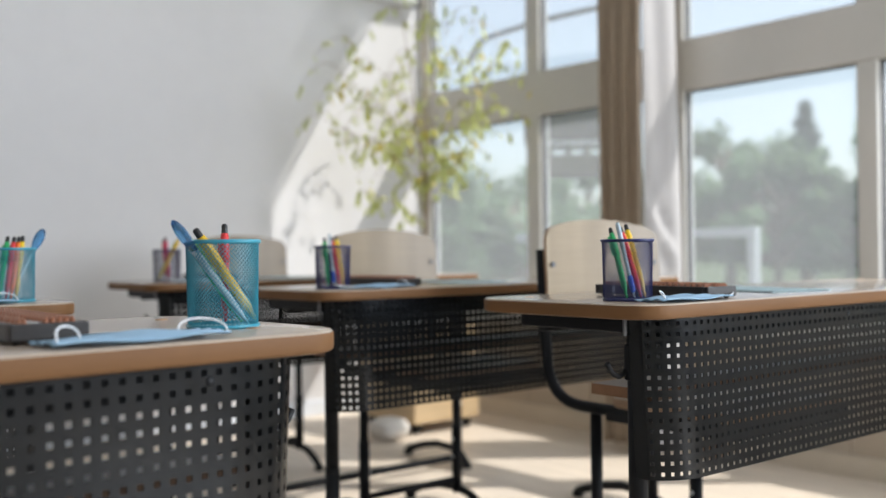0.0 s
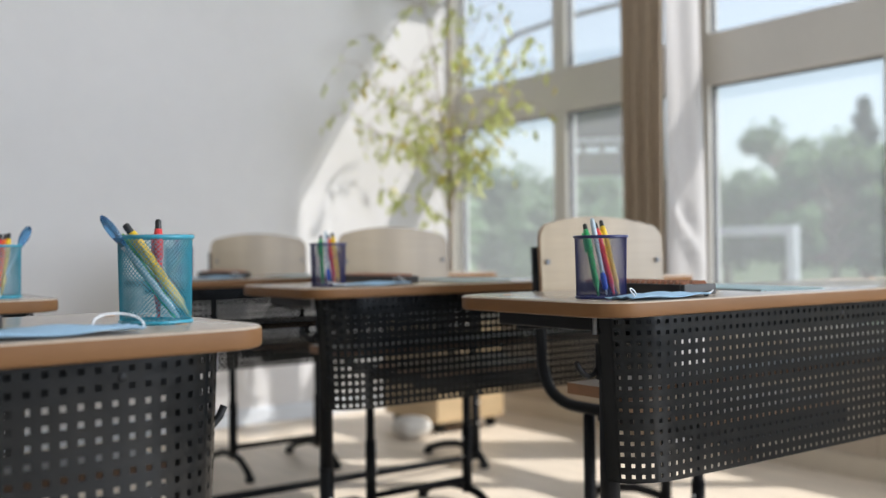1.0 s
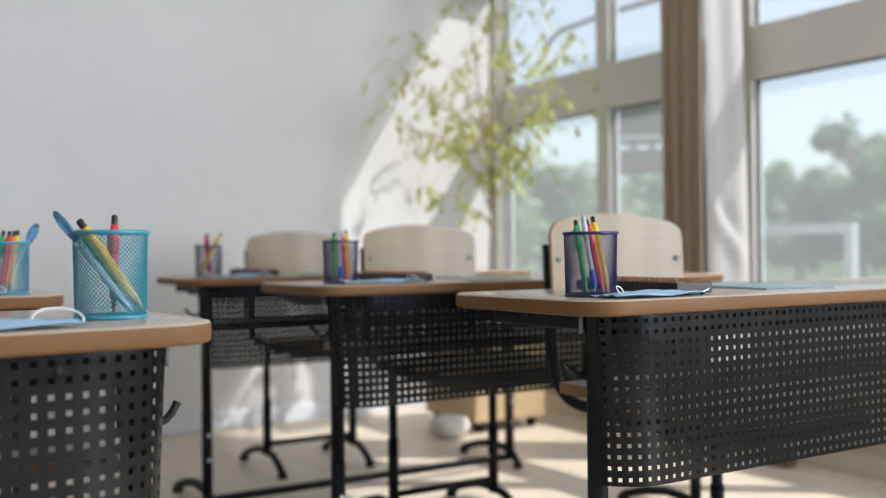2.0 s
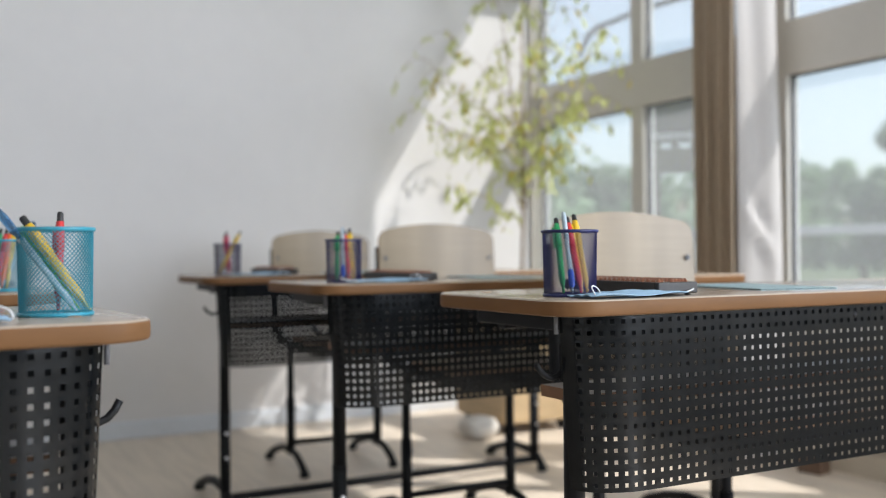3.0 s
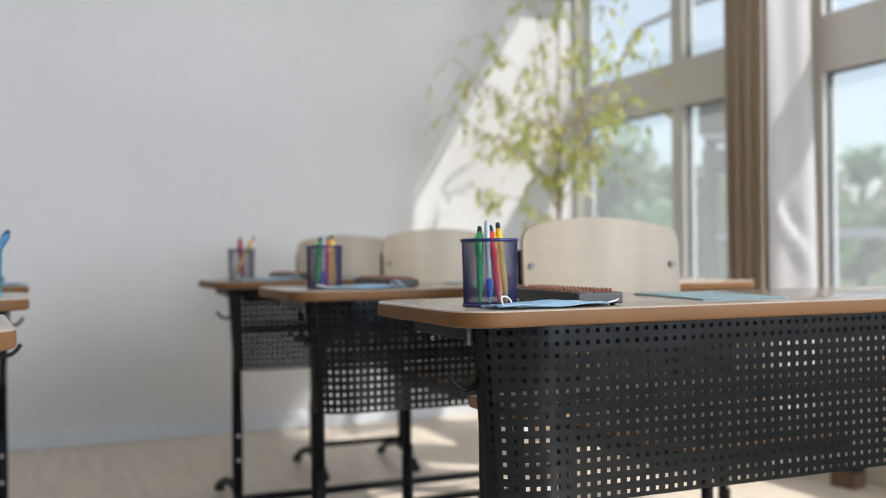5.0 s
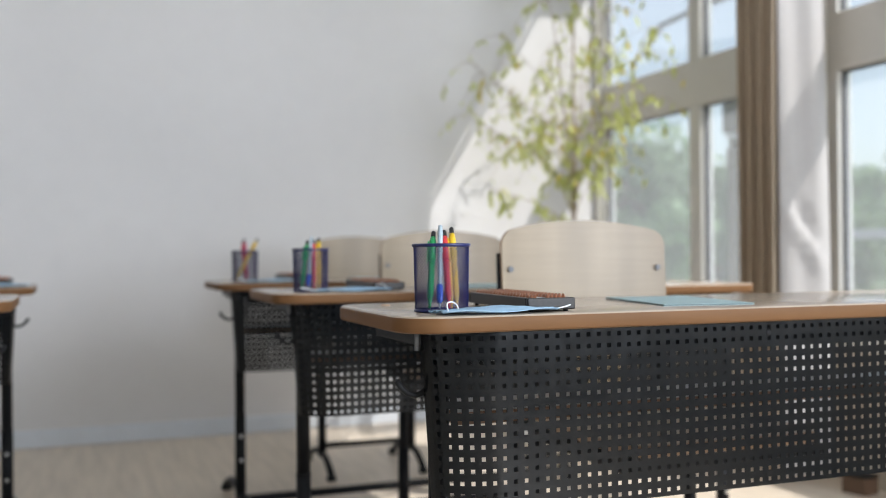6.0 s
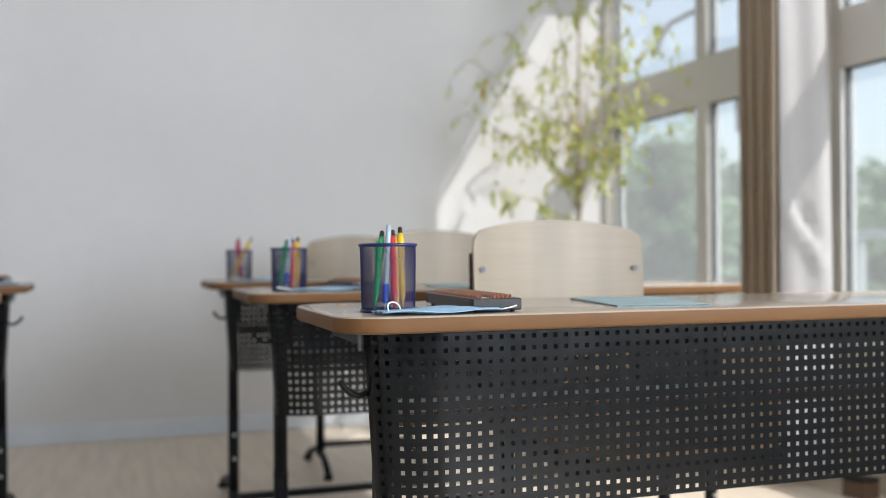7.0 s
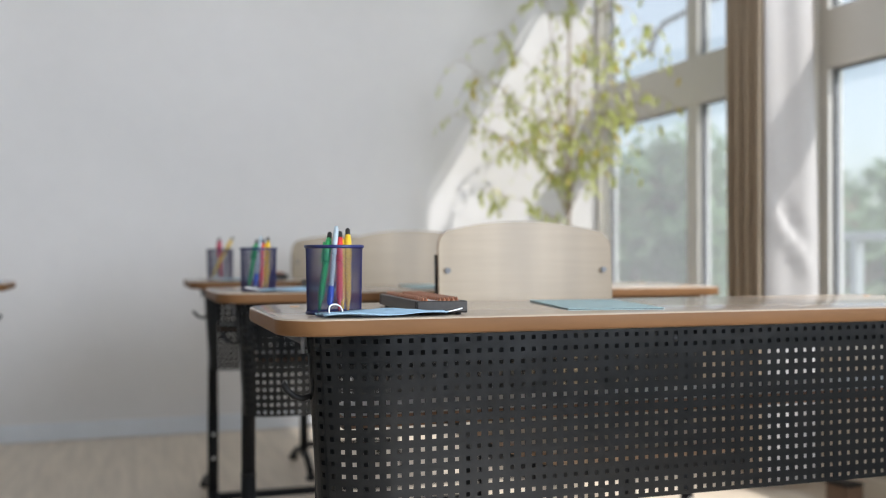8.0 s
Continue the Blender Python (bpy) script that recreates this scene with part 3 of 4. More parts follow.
# cushion shape standing in for an unidentified rounded white object
bm = bmesh.new()
bmesh.ops.create_uvsphere(bm, u_segments=36, v_segments=20, radius=1)
for v in bm.verts:
    x, y, z = v.co
    k = (abs(x) ** 3.2 + abs(y) ** 3.2 + abs(z) ** 2.4) ** (-1 / 2.9)
    v.co = (x * k * 0.075, y * k * 0.074, z * k * 0.044 + 0.004 * math.sin(17 * x + 9 * y))
for f in bm.faces:
    f.smooth = True
cushion = thing("floor_cushion", pose(2.475, 3.50, 0.046), "small rounded off-white object lying on the floor beside the planter", "cushion")
part("cover", bm, OFF_WHITE, cushion)
part("piping", tube([(0.0735 * math.copysign(abs(math.cos(a)) ** 0.6, math.cos(a)), 0.0725 * math.copysign(abs(math.sin(a)) ** 0.6, math.sin(a)), 0) for a in (math.tau * k / 40 for k in range(41))], 0.004, 6, cap=False), OFF_WHITE, cushion)


def leaf_mesh(bm, at, d, up, size, index):
    """A pointed oval leaf, folded along its rib and curved down."""
    d = d.normalized()
    side = d.cross(up).normalized()
    nrm = side.cross(d)
    rib, le, ri = [], [], []
    for k, w in enumerate((0.0, 0.55, 0.9, 0.6, 0.0)):
        t = k / 4
        p = at + d * size * t - Vector((0, 0, 1)) * size * 0.28 * t * t
        rib.append(bm.verts.new(p))
        if 0 < k < 4:
            le.append(bm.verts.new(p + side * size * 0.27 * w + nrm * size * 0.05))
            ri.append(bm.verts.new(p - side * size * 0.27 * w + nrm * size * 0.05))
    for s, flip in ((le, False), (ri, True)):
        quads = [(rib[0], s[0], rib[1]), (rib[1], s[0], s[1], rib[2]), (rib[2], s[1], s[2], rib[3]), (rib[3], s[2], rib[4])]
        for q in quads:
            f = bm.faces.new(q[::-1] if flip else q)
            f.material_index, f.smooth = index, True


def indoor_tree(x, y, z):
    """A weeping fig: slender trunks, limbs that arch out of them, twigs that droop, and leaves that hang from the twigs."""
    rnd = random.Random(21)
    t = thing("ficus_tree", pose(x, y, z), "tall weeping fig with sparse yellow-green leaves", "plant")
    stems, leaves = bmesh.new(), bmesh.new()
    twigs = []
    # (tip sideways, tip forward, tip height, height where it leaves the trunk, number of twigs, their mean reach)
    limbs = [(0.06, 0.06, 1.80, 0.20, 24, 0.13), (-0.06, 0.16, 1.66, 0.46, 14, 0.14), (0.10, -0.24, 1.02, 0.50, 24, 0.13), (0.34, -0.14, 1.06, 0.55, 22, 0.13),
             (0.27, -0.30, 1.28, 0.60, 20, 0.13), (-0.42, 0.26, 0.98, 0.50, 14, 0.12), (-0.44, 0.14, 1.20, 0.62, 15, 0.12), (-0.44, -0.12, 0.62, 0.42, 12, 0.10),
             (-0.24, 0.20, 1.10, 0.56, 16, 0.14), (-0.14, -0.12, 0.92, 0.52, 14, 0.13), (0.06, 0.38, 1.24, 0.70, 12, 0.13), (-0.16, 0.42, 1.40, 0.66, 12, 0.13),
             (0.20, -0.12, 0.82, 0.48, 18, 0.12), (0.26, 0.06, 1.52, 0.80, 16, 0.14), (-0.30, 0.02, 0.86, 0.52, 13, 0.13), (0.02, -0.30, 1.36, 0.66, 14, 0.13)]
    trunk = [Vector((0.014 * math.sin(0.4 * i), 0.010 * math.cos(0.5 * i), 0.19 * i)) for i in range(11)]
    for k, (side, fore, tall, start, count, mean) in enumerate(limbs):
        low = trunk[int(start / 0.19)].lerp(trunk[int(start / 0.19) + 1], start / 0.19 % 1)
        if k == 0:
            low = trunk[0]
        pts = []
        for i in range(11):
            u = i / 10
            p = low.lerp(Vector((side, fore, tall)), u)
            swing = math.sin(math.pi * u)
            p += Vector((-0.22 * side * swing * (1 if k else 0.4), -0.22 * fore * swing, 0.05 * swing * math.hypot(side, fore)))
            pts.append(p + Vector((0.010 * math.sin(7 * u + 2 * k) * swing, 0.010 * math.cos(6 * u + 2 * k) * swing, 0)))
        thick = 0.0105 if k == 0 else (0.0055 if k == 1 else 0.0029)
        tube(pts, 0.01, 7, bm=stems, radii=[thick * (1 - 0.8 * i / 10) for i in range(11)])
        for c in range(count):
            i = 9.9 if c < 2 else 10 * rnd.uniform(0.22 if k else 0.45, 1.0) ** 0.8
            p = pts[int(min(i, 9))].lerp(pts[min(10, int(min(i, 9)) + 1)], i - int(min(i, 9)))
            a = rnd.uniform(0, math.tau)
            reach = mean * rnd.uniform(0.5, 1.5)
            out = Vector((math.cos(a) + 0.5 * side, math.sin(a) * 0.9 + 0.3 * fore, rnd.uniform(0.0, 0.9)))
            q = [p + out * reach * s + Vector((0, 0, -1.0 * reach * s * s)) for s in (0, 0.25, 0.5, 0.75, 1.0)]
            if x + q[-1].x > WIN - 0.07 or y + q[-1].y > BACK - 0.06:
                continue
            tube(q, 0.003, 5, bm=stems, radii=[0.0016, 0.0013, 0.0011, 0.0009, 0.0006])
            twigs.append(q)
    for q in twigs:
        for n in range(rnd.randint(2, 6)):
            s = rnd.uniform(0.8, 4.0) if n else 3.95
            p = q[int(min(3, s))].lerp(q[min(4, int(s) + 1)], s - int(min(3, s)))
            if x + p.x > WIN - 0.06 or y + p.y > BACK - 0.05:
                continue
            a = rnd.uniform(0, math.tau)
            d = Vector((math.cos(a), math.sin(a), rnd.uniform(-2.6, -0.4)))
            up = Vector((rnd.uniform(-0.6, 0.6), rnd.uniform(-0.6, 0.6), 1))
            leaf_mesh(leaves, p, d, up, rnd.uniform(0.026, 0.050), 1 if rnd.random() < 0.09 else 0)
    part("stem", stems, BARK, t)
    part("crown", leaves, [LEAF, LEAF_PALE], t, "small drooping yellow-green leaves")
    return t


indoor_tree(2.774, 3.614, 0.44)


crate = thing("wooden_block", pose(3.15, 2.335, 0, 0, 0, 12), "small reddish-brown wooden block on the floor under the window", "block")
part("block", box(-0.035, 0.035, -0.045, 0.045, 0.0, 0.055, 0.004), BLOCK, crate)
part("cap", box(-0.036, 0.036, -0.046, 0.046, 0.0555, 0.066, 0.003), PLASTIC, crate, "dark top plate")


# ---- things on the desks ----
def strand_cage(r0, r1, z0, z1, n=48, turn=2.3, width=0.00040, seg=22):
    """Expanded-metal wall of a pen cup: two crossing sets of slanting strands."""
    verts, faces = [], []
    for way in (-1, 1):
        for k in range(n):
            base = math.tau * k / n
            first = len(verts)
            for j in range(seg + 1):
                t = j / seg
                a, z, r = base + way * turn * t, z0 + (z1 - z0) * t, r0 + (r1 - r0) * t + way * 0.0003
                wa = width / r
                for da, dr in ((-wa, -width), (wa, -width), (wa, width), (-wa, width)):
                    verts.append(((r + dr) * math.cos(a + da), (r + dr) * math.sin(a + da), z))
            for j in range(seg):
                o = first + 4 * j
                for q in range(4):
                    faces.append((o + q, o + (q + 1) % 4, o + 4 + (q + 1) % 4, o + 4 + q))
    me = bpy.data.meshes.new("mesh_wall")
    me.from_pydata(verts, [], faces)
    return me


CAGE = strand_cage(0.0385, 0.0402, 0.003, 0.097)
RIM_R, CUP_H = 0.0402, 0.0995


def pen_cup(x, y, material, label):
    c = thing("pen_cup", pose(x, y, TOP_Z), label, "pen cup", "pen cups")
    wall = CAGE.copy()
    wall.materials.append(material)
    w = new("mesh_wall", wall)
    w.parent = c
    tagged(w, "fine expanded-metal mesh wall")
    part("rim", lathe([(RIM_R - 0.001, CUP_H - 0.005), (RIM_R + 0.0025, CUP_H - 0.0045), (RIM_R + 0.0034, CUP_H - 0.002), (RIM_R + 0.0022, CUP_H), (RIM_R - 0.001, CUP_H), (RIM_R - 0.0018, CUP_H - 0.003), (RIM_R - 0.001, CUP_H - 0.005)], 48), material, c)
    part("base", lathe([(0, 0.001), (0.0395, 0.0), (0.0412, 0.0015), (0.0408, 0.0042), (0.0385, 0.0046), (0.0378, 0.0025), (0, 0.0025)], 48), material, c)
    return c


def pen(x, y, z, lean_x, lean_y, ink, length=0.14, r=0.0052, plug=True, clip=True, spin=0.0, label="", grip=None):
    """A capped felt pen, tip down; lean in metres sideways over its length."""
    m = Matrix.Translation((x, y, z)) @ Vector((lean_x, lean_y, math.sqrt(max(1e-6, length ** 2 - lean_x ** 2 - lean_y ** 2)))).to_track_quat("Z", "Y").to_matrix().to_4x4() @ pose(0, 0, 0, 0, 0, spin)
    p = thing("felt_pen", m, label or (ink + " felt-tip pen standing in the mesh cup"), "pen", "pens in the cups")
    cut = length * 0.64
    part("barrel", lathe([(0, 0), (r * 0.35, 0.0), (r * 0.5, 0.012), (r * 0.9, 0.02), (r * 0.92, cut), (0, cut)], 14), INKS[ink], p)
    part("cap", lathe([(0, cut), (r * 1.06, cut), (r * 1.06, length - 0.014), (r * 0.8, length - 0.004), (0, length - 0.004)], 14), INKS[ink], p)
    if grip:
        part("grip", lathe([(r * 0.6, 0.008), (r * 1.2, 0.012), (r * 1.25, 0.034), (r * 0.95, 0.037)], 14), INKS[grip], p, "blue rubber grip")
    if plug:
        part("plug", lathe([(r * 0.7, length - 0.005), (r * 0.68, length + 0.005), (r * 0.4, length + 0.007), (0, length + 0.007)], 12), CAP_BLACK, p, "black end plug")
    if clip:
        part("clip", box(r * 1.06, r * 1.5, -0.0018, 0.0018, length - 0.046, length - 0.010, 0.0006, 1), INKS[ink], p)
    return p


def wide_pen(x, y, z, lean_x, lean_y, spin=0.0, lower=0.0):
    """A blue ball pen with a broad flat see-through end."""
    length = 0.142
    m = Matrix.Translation((x, y, z - lower)) @ Vector((lean_x, lean_y, math.sqrt(length ** 2 - lean_x ** 2 - lean_y ** 2))).to_track_quat("Z", "Y").to_matrix().to_4x4() @ pose(0, 0, 0, 0, 0, spin)
    p = thing("ball_pen", m, "blue see-through ball pen with a broad oval end", "pen", "pens in the cups")
    part("barrel", lathe([(0, 0), (0.001, 0.0), (0.0035, 0.014), (0.0042, 0.10), (0, 0.10)], 14), INKS["silver"], p)
    bm = lathe([(0.0042, 0.096), (0.0062, 0.102), (0.0096, 0.115), (0.0098, 0.128), (0.0064, 0.138), (0.0025, 0.141), (0, 0.142)], 20)
    for v in bm.verts:
        v.co.y *= 0.42
    part("flat_end", bm, INKS["clear"], p, "clear blue oval end")
    return p


def face_mask(x, y, rz, sag=1.0, flip=1, arch=1.0, both=False):
    """A pleated face mask folded flat, with two ear loops."""
    f = thing("face_mask", pose(x, y, TOP_Z, 0, 0, rz), "light blue disposable face mask with white ear loops", "face mask", "face masks")
    bm = bmesh.new()
    nx, ny = 30, 14
    rows = []
    for j in range(ny + 1):
        v = j / ny
        line = []
        for i in range(nx + 1):
            u = i / nx
            z = 0.0025 + 0.0035 * abs(((v * 3) % 1.0) - 0.5) * 2 + 0.004 * math.sin(math.pi * u) * math.sin(math.pi * v) * sag + 0.0016 * math.sin(9 * u + 4 * v)
            if u > 0.85:
                z += 0.004 * (u - 0.85) / 0.15 * math.sin(math.pi * v)
            line.append(bm.verts.new(((u - 0.5) * 0.175, (v - 0.5) * 0.072 * (1 - 0.10 * math.cos(math.tau * u)), z)))
        rows.append(line)
    for a, b in zip(rows, rows[1:]):
        for i in range(nx):
            bm.faces.new((a[i], a[i + 1], b[i + 1], b[i])).smooth = True
    body = part("fabric", bm, MASK_BLUE, f)
    sol = body.modifiers.new("thickness", "SOLIDIFY")
    sol.thickness = 0.0012
    for s in (-1, 1):
        line = []
        for k in range(19):
            a = math.pi * k / 18
            if s == flip or both:      # folded back over the cloth, standing up in an arch
                line.append((s * (0.068 + 0.017 * (arch if s == flip else 0.8) * math.cos(a)), -0.020 + 0.016 * k / 18 + 0.010 * math.sin(a), 0.006 + min(0.013, 0.018 * arch) * math.sin(a) ** 0.7))
            else:
                line.append((s * (0.082 + 0.034 * math.sin(a) + 0.006 * math.sin(2 * a)), -0.024 * math.cos(a), 0.0045 + 0.0065 * math.sin(a)))
        part("ear_loop", tube(line, 0.0011, 6), MASK_WHITE, f, "thin white elastic ear loop")
    return f


BEAD_MESH = None


def abacus(x, y, rz):
    """A slim counting frame: black frame, cross beam, rods with brown double-cone beads."""
    global BEAD_MESH
    L, W, H, RODS = 0.245, 0.066, 0.017, 19
    a = thing("abacus", pose(x, y, TOP_Z + 0.003, 0, 0, rz), "black-framed abacus with brown wooden beads", "abacus", "abacuses")
    for sy in (-1, 1):
        part("side_bar", box(-L / 2 + 0.0046, L / 2 - 0.0046, sy * (W / 2) - 0.004, sy * (W / 2) + 0.004, 0, H, 0.0012), FRAME_WOOD, a)
    for sx in (-1, 1):
        part("end_bar", box(sx * (L / 2) - 0.0045, sx * (L / 2) + 0.0045, -W / 2 - 0.0042, W / 2 + 0.0042, 0, H, 0.0022, 3), FRAME_WOOD, a)
        for sy in (-1, 1):
            part("foot", lathe([(0, -0.003), (0.004, -0.003), (0.004, 0.0), (0, 0.0)], 8, at=(sx * 0.114, sy * 0.027, 0)), PLASTIC, a)
    part("back_plate", box(-L / 2 + 0.005, L / 2 - 0.005, -W / 2 + 0.0045, W / 2 - 0.0045, 0.001, 0.003), FRAME_WOOD, a)
    part("beam", box(-L / 2 + 0.0046, L / 2 - 0.0046, 0.0105, 0.0135, 0.006, H - 0.001), FRAME_WOOD, a)
    if BEAD_MESH is None:
        bm = lathe([(0.0018, -0.0031), (0.0064, -0.0004), (0.0064, 0.0004), (0.0018, 0.0031)], 12)
        BEAD_MESH = bpy.data.meshes.new("bead")
        bm.to_mesh(BEAD_MESH)
        bm.free()
        BEAD_MESH.materials.append(BEAD)
    turn = pose(0, 0, 0, 90, 0, 0)
    rnd = random.Random(3)
    for k in range(RODS):
        xx = -L / 2 + 0.0120 + k * (L - 0.024) / (RODS - 1)
        part("rod", tube([(xx, -W / 2 + 0.003, H - 0.001), (xx, W / 2 - 0.003, H - 0.001)], 0.0011, 6), CHROME, a)
        ys = [-0.0252 + 0.0064 * q for q in range(5)] + [0.0182 + (0.002 if rnd.random() < 0.5 else 0), 0.0252 + (0.001 if rnd.random() < 0.5 else 0)]
        for yy in ys:
            b = new("bead", BEAD_MESH)
            b.parent = a
            b.matrix_local = Matrix.Translation((xx, yy, H - 0.001)) @ turn
    return a


def folder(x, y, rz, w=0.152, h=0.268):
    f = thing("folder", pose(x, y, TOP_Z, 0, 0, rz), "thin pale mint card folder lying on the desk", "folder", "folders")
    part("cover", box(-w / 2, w / 2, -h / 2, h / 2, 0.0020, 0.0030, 0.0004, 1), FOLDER, f)
    part("pages", box(-w / 2 + 0.002, w / 2 - 0.002, -h / 2 + 0.002, h / 2 - 0.002, 0.0009, 0.0019), FOLDER_EDGE, f, "dark page edge")
    part("back_cover", box(-w / 2, w / 2, -h / 2, h / 2, 0.0, 0.0008), FOLDER, f)
    return f


# the desk column by the window: navy cups
def cup_with_pens(cx, cy, material, label, pens):
    pen_cup(cx, cy, material, label)
    for kind, px, py, lx, ly, opts in pens:
        if kind == "wide":
            wide_pen(cx + px, cy + py, TOP_Z + 0.006, lx, ly, **opts)
        else:
            pen(cx + px, cy + py, TOP_Z + 0.006, lx, ly, kind, **opts)


FIVE = [("green", -0.026, -0.020, 0.026, 0.054, dict(length=0.122)), ("silver", -0.012, -0.024, 0.022, 0.054, dict(length=0.137, r=0.0038, plug=False, clip=False, grip="blue", label="slim clear ball pen with blue grip in the cup")),
        ("red", 0.002, -0.026, 0.012, 0.050, dict(length=0.119)), ("yellow", 0.015, -0.024, 0.010, 0.046, dict(length=0.121)),
        ("yellow", 0.008, -0.020, 0.010, 0.042, dict(length=0.112, plug=False))]
cup_with_pens(1.235, 1.125, NAVY, "navy blue metal mesh pen cup", FIVE)
cup_with_pens(1.243, 2.014, NAVY, "navy blue metal mesh pen cup", FIVE)
cup_with_pens(1.243, 2.945, VIOLET, "dark violet metal mesh pen cup", [
    ("pink", 0.005, -0.006, -0.006, 0.012, dict(length=0.125)), ("yellow", -0.030, -0.004, 0.066, -0.006, dict(length=0.142)),
    ("lime", -0.028, 0.004, 0.064, -0.002, dict(length=0.138, plug=False)), ("red", 0.002, 0.004, -0.006, 0.01, dict(length=0.118))])
cup_with_pens(0.509, 1.104, TEAL, "teal blue metal mesh pen cup", [
    ("wide", 0.020, -0.018, -0.082, 0.014, dict(spin=20)), ("yellow", 0.034, -0.016, -0.066, 0.010, dict(length=0.120, r=0.006)),
    ("red", 0.002, -0.002, 0.004, 0.008, dict(length=0.105)), ("lime", 0.024, -0.004, -0.063, 0.012, dict(length=0.116, plug=False)),
    ("green", 0.018, -0.010, -0.054, 0.014, dict(r=0.004, length=0.102, plug=False, clip=False))])
cup_with_pens(0.525, 1.985, TEAL, "teal blue metal mesh pen cup", [
    ("green", -0.026, -0.010, 0.022, 0.02, dict(length=0.112)), ("red", -0.014, -0.012, 0.020, 0.016, dict(length=0.110)),
    ("orange", -0.006, -0.014, 0.020, 0.016, dict(length=0.110)), ("yellow", 0.004, -0.010, 0.016, 0.010, dict(length=0.110)),
    ("wide", -0.006, -0.004, 0.060, -0.010, dict(spin=60))])

for fx, fy, rz, fl in ((1.287, 1.052, 2, -1), (1.32, 1.945, 2, 1), (1.32, 2.86, 0, 1)):
    face_mask(fx, fy, rz, flip=fl, arch=0.65)
for fx, fy, rz, fl in ((0.362, 0.998, 4, 1), (0.42, 1.915, 5, 1), (0.52, 2.86, 0, 1)):
    face_mask(fx, fy, rz, flip=fl, arch=1.35, both=True)
for ax, ay, rz in ((1.378, 1.168, 87.5), (1.412, 2.07, 90), (1.412, 3.00, 90)):
    abacus(ax, ay, rz)
for ax, ay, rz in ((0.296, 1.162, 90), (0.30, 2.03, 90), (0.515, 3.02, 90)):
    abacus(ax, ay, rz)
for fx, fy, rz in ((1.686, 1.202, -10.5), (1.70, 2.11, -8), (1.70, 3.02, -6)):
    folder(fx, fy, rz)


# ---- outside ----
GRASS = mat("grass", (0.10, 0.14, 0.04), 0.9, vary=0.4, scale=2.0, bump=0.5, bump_scale=30)
PAVE = mat("terrace_concrete", (0.42, 0.41, 0.39), 0.85, vary=0.2, scale=3.0, bump=0.3, bump_scale=60)
RAILPAINT = mat("white_rail_paint", (0.50, 0.52, 0.53), 0.45, vary=0.08, scale=8)
CROWN = thin("tree_leaf", (0.28, 0.41, 0.22), (0.40, 0.56, 0.26), 0.45, vary=0.5, scale=0.6, rough=0.6)
info, shift = CROWN.node_tree.nodes.new("ShaderNodeObjectInfo"), CROWN.node_tree.nodes.new("ShaderNodeHueSaturation")
spread = CROWN.node_tree.nodes.new("ShaderNodeMapRange")
spread.inputs["To Min"].default_value, spread.inputs["To Max"].default_value = 0.6, 1.25
leaf_bsdf = CROWN.node_tree.nodes["Principled BSDF"]
old = leaf_bsdf.inputs["Base Color"].links[0].from_socket
CROWN.node_tree.links.new(info.outputs["Random"], spread.inputs["Value"])
CROWN.node_tree.links.new(spread.outputs[0], shift.inputs["Value"])
CROWN.node_tree.links.new(old, shift.inputs["Color"])
CROWN.node_tree.links.new(shift.outputs[0], leaf_bsdf.inputs["Base Color"])
CONIFER = thin("conifer_needles", (0.15, 0.21, 0.17), (0.18, 0.25, 0.17), 0.3, vary=0.4, scale=0.8, rough=0.7)
FACADE = mat("shelter_timber", (0.10, 0.09, 0.055), 0.8, vary=0.1, scale=1.5)
ROOFING = mat("roof_sheet", (0.05, 0.046, 0.026), 0.6, vary=0.2, scale=4)
CABLE = mat("cable_rubber", (0.012, 0.013, 0.016), 0.5, vary=0.3, scale=20)

structure("ground", box(WIN_OUT, 900, -700, 900, -0.65, -0.45), GRASS, "green lawn reaching to the horizon", "ground")
structure("ground", box(-900, WIN_OUT - 0.002, -700, 900, -0.7, -0.452), GRASS, "green lawn reaching to the horizon", "ground")
structure("pavement", box(WIN_OUT, 5.6, -8, 14, -0.445, -0.05, 0.01), PAVE, "grey concrete terrace outside the windows", "terrace")


def railing(x, y0, y1, top):
    r = thing("terrace_railing", pose(x, 0, -0.05), "white painted railing along the terrace", "railing")
    part("top_rail", box(-0.035, 0.035, y0, y1, top - 0.028, top + 0.028, 0.008), RAILPAINT, r)
    part("bottom_rail", box(-0.025, 0.025, y0 + 0.04, y1, 0.10, 0.15, 0.006), RAILPAINT, r)
    for k in range(2):
        part("post", box(-0.03, 0.03, y0 + 1.15 * k, y0 + 1.15 * k + 0.055, 0.0, top - 0.029, 0.004), RAILPAINT, r)
    for k in range(6):
        y = y0 + 1.3 + 0.125 * k
        part("baluster", box(-0.015, 0.015, y, y + 0.045, 0.151, top - 0.029, 0.003, 1), RAILPAINT, r)
    return r


railing(5.2, 3.47, 5.55, 0.945)


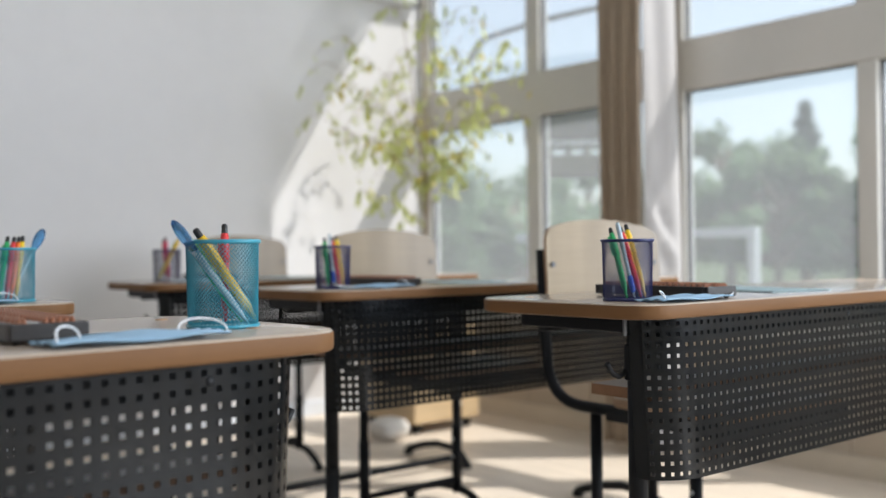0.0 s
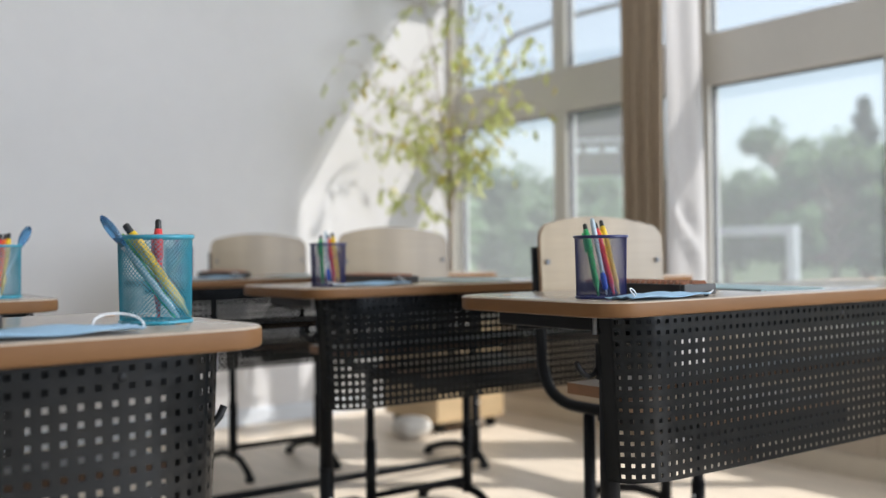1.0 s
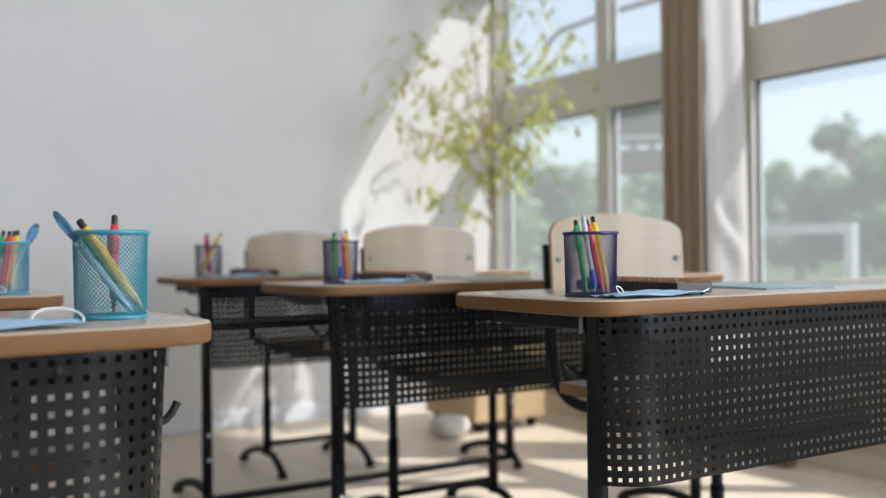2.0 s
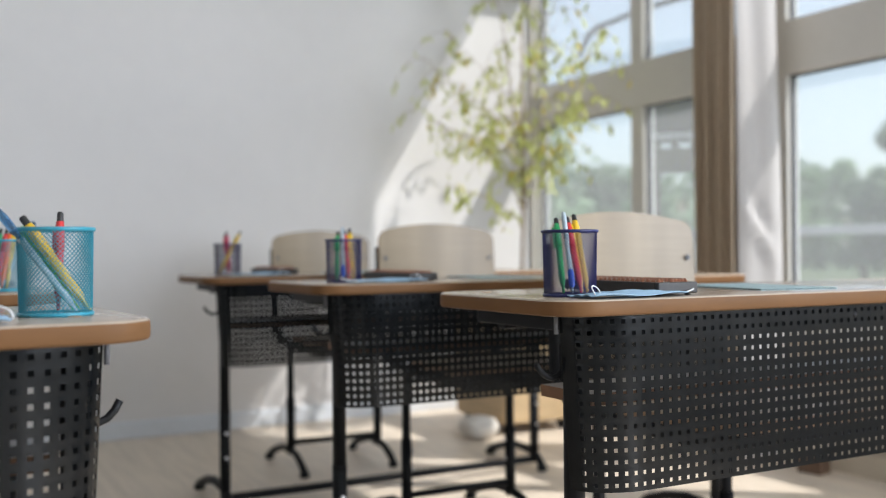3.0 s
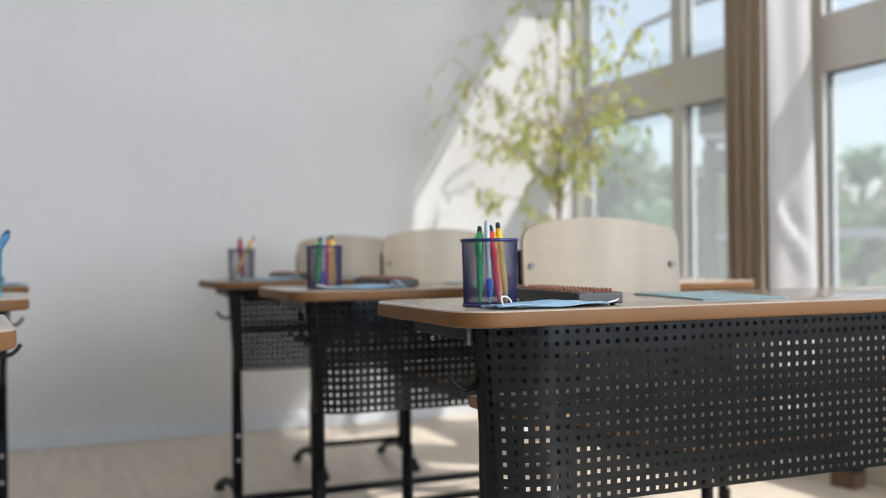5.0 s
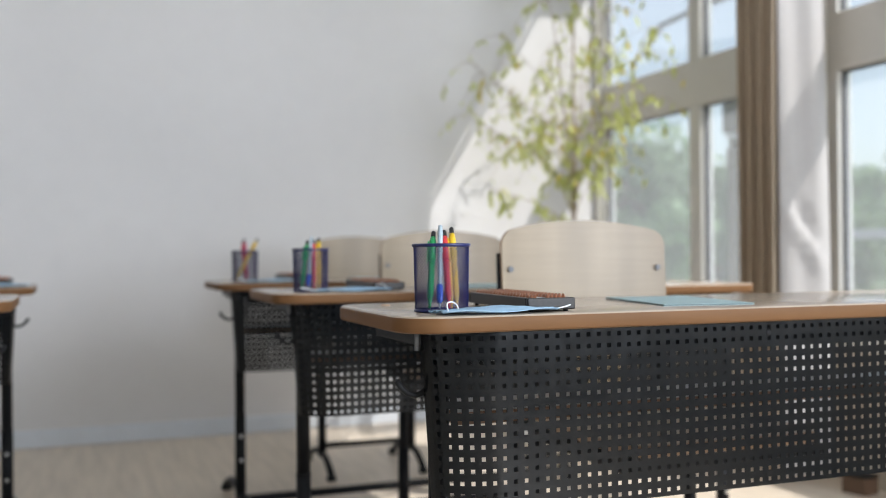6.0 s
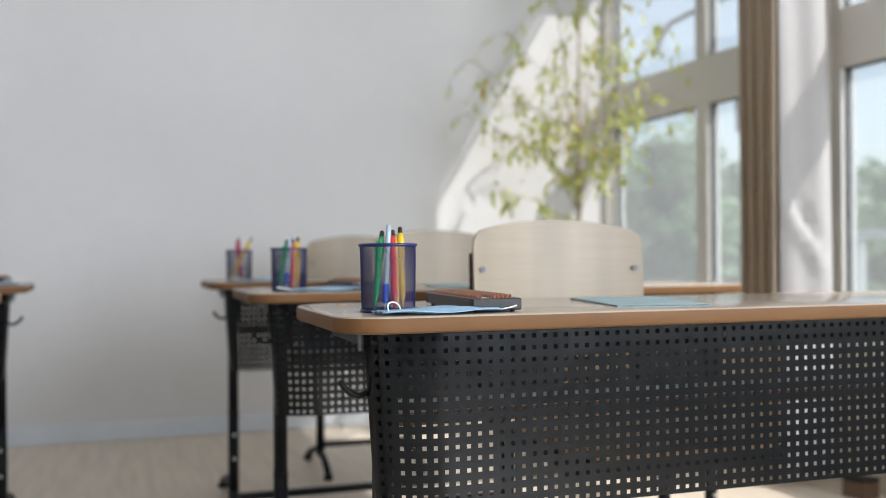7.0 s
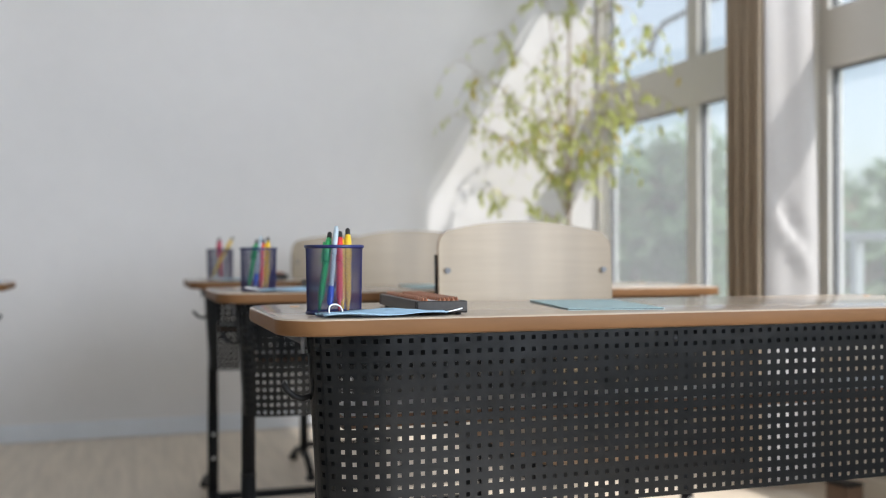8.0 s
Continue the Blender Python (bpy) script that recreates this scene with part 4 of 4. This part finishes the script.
def broad_tree(x, y, tall, wide, seed, pointed=False):
    rnd = random.Random(seed)
    t = thing("conifer" if pointed else "broadleaf_tree", pose(x, y, -0.45), "tall dark conifer with ragged outline" if pointed else "leafy green deciduous tree beyond the terrace", "tree", "trees outside")
    stems = bmesh.new()
    tube([(0, 0, 0), (0.05, 0, tall * 0.3), (0.0, 0.05, tall * 0.62), (0, 0, tall * 0.93)], 0.2, 8, bm=stems, radii=[0.035 * tall, 0.027 * tall, 0.015 * tall, 0.004 * tall])
    clumps = []
    if pointed:
        for k in range(46):
            u = (k + 0.5) / 46
            a = k * 2.4
            r = wide * (1 - u) ** 0.9 * rnd.uniform(0.45, 1.0)
            p = Vector((math.cos(a) * r, math.sin(a) * r, tall * (0.12 + 0.88 * u)))
            tube([(0, 0, p.z + r * 0.15), tuple(p)], 0.02, 5, bm=stems, radii=[0.05, 0.015])
            for s in (0.35, 0.7, 1.0):
                clumps.append((Vector((p.x * s, p.y * s, p.z + r * 0.12 * (1 - s))), 0.14 + 0.42 * (1 - u)))
    else:
        for k in range(26):
            a, u = rnd.uniform(0, math.tau), rnd.uniform(0.0, 1.0)
            r = wide * math.sqrt(max(0.05, math.sin(math.pi * (0.12 + 0.8 * u)))) * rnd.uniform(0.45, 1.0)
            p = Vector((math.cos(a) * r, math.sin(a) * r, tall * (0.26 + 0.70 * u)))
            tube([(0, 0, p.z * 0.72), tuple(p * 0.55 + Vector((0, 0, p.z * 0.40))), tuple(p)], 0.05, 5, bm=stems, radii=[0.09, 0.05, 0.02])
            clumps.append((p, rnd.uniform(0.55, 1.15) * wide * 0.30))
    verts, faces = [], []
    for p, r in clumps:
        for _ in range(70 if pointed else 150):
            v = Vector((rnd.gauss(0, 1), rnd.gauss(0, 1), rnd.gauss(0, 0.8)))
            v = p + v.normalized() * r * rnd.uniform(0.35, 1.05)
            d = Vector((rnd.gauss(0, 1), rnd.gauss(0, 1), rnd.gauss(0, 1))).normalized()
            e = d.orthogonal().normalized()
            s = rnd.uniform(0.10, 0.2) * (0.8 if pointed else 1.0)
            o = len(verts)
            verts += [tuple(v - d * s), tuple(v + e * s * 0.5), tuple(v + d * s), tuple(v - e * s * 0.5)]
            faces.append((o, o + 1, o + 2, o + 3))
    part("trunk", stems, BARK, t)
    me = bpy.data.meshes.new("crown")
    me.from_pydata(verts, [], faces)
    me.materials.append(CONIFER if pointed else CROWN)
    c = new("crown", me)
    c.parent = t
    return t


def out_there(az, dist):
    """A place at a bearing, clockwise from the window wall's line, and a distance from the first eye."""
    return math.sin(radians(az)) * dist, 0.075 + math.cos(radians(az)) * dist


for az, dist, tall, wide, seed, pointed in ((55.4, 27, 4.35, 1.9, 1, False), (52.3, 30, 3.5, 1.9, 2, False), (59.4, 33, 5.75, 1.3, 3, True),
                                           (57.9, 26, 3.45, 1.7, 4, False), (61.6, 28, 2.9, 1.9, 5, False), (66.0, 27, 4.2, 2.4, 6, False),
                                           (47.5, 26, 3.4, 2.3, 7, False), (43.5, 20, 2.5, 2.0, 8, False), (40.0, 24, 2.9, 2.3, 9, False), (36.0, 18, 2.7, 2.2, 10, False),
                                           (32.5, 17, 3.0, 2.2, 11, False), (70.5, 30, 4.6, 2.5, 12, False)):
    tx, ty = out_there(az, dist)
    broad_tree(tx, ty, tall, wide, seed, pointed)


def shelter(x, y, rz):
    """A small timber canopy on the terrace: posts, a low beam and a boarded roof edge."""
    h = thing("garden_shelter", pose(x, y, -0.05, 0, 0, rz), "small open wooden garden shelter with a boarded roof edge", "shelter")
    for sx in (-1, 1):
        for sy in (-1, 1):
            part("post", box(sx * 0.225 - 0.02, sx * 0.225 + 0.02, sy * 0.15 - 0.02, sy * 0.15 + 0.02, 0, 1.30, 0.004), FACADE, h)
        part("beam", box(-0.25, 0.25, sx * 0.15 - 0.025, sx * 0.15 + 0.025, 1.301, 1.42, 0.005), FACADE, h)
    for k in range(5):
        part("rafter", box(-0.22 + 0.11 * k - 0.015, -0.22 + 0.11 * k + 0.015, -0.19, 0.19, 1.421, 1.475, 0.003), FACADE, h)
    part("board", box(-0.25, 0.25, -0.20, 0.20, 1.476, 1.500, 0.004), RAILPAINT, h)
    part("roof", box(-0.265, 0.265, -0.215, 0.215, 1.501, 1.72, 0.012), ROOFING, h)
    return h


shelter(4.42, 4.28, -45)
cable = [(3.46, 4.10, 1.80), (3.46, 4.03, 1.885), (3.46, 3.95, 1.92), (3.46, 3.6, 1.935), (3.46, 3.35, 1.93), (3.46, 3.17, 1.925), (3.46, 2.8, 1.90), (3.42, 2.62, 1.885), (3.345, 2.59, 1.88)]
tagged(link("cable", tube(cable, 0.014, 8), CABLE), "dark sagging cable strung outside the window", "cable")
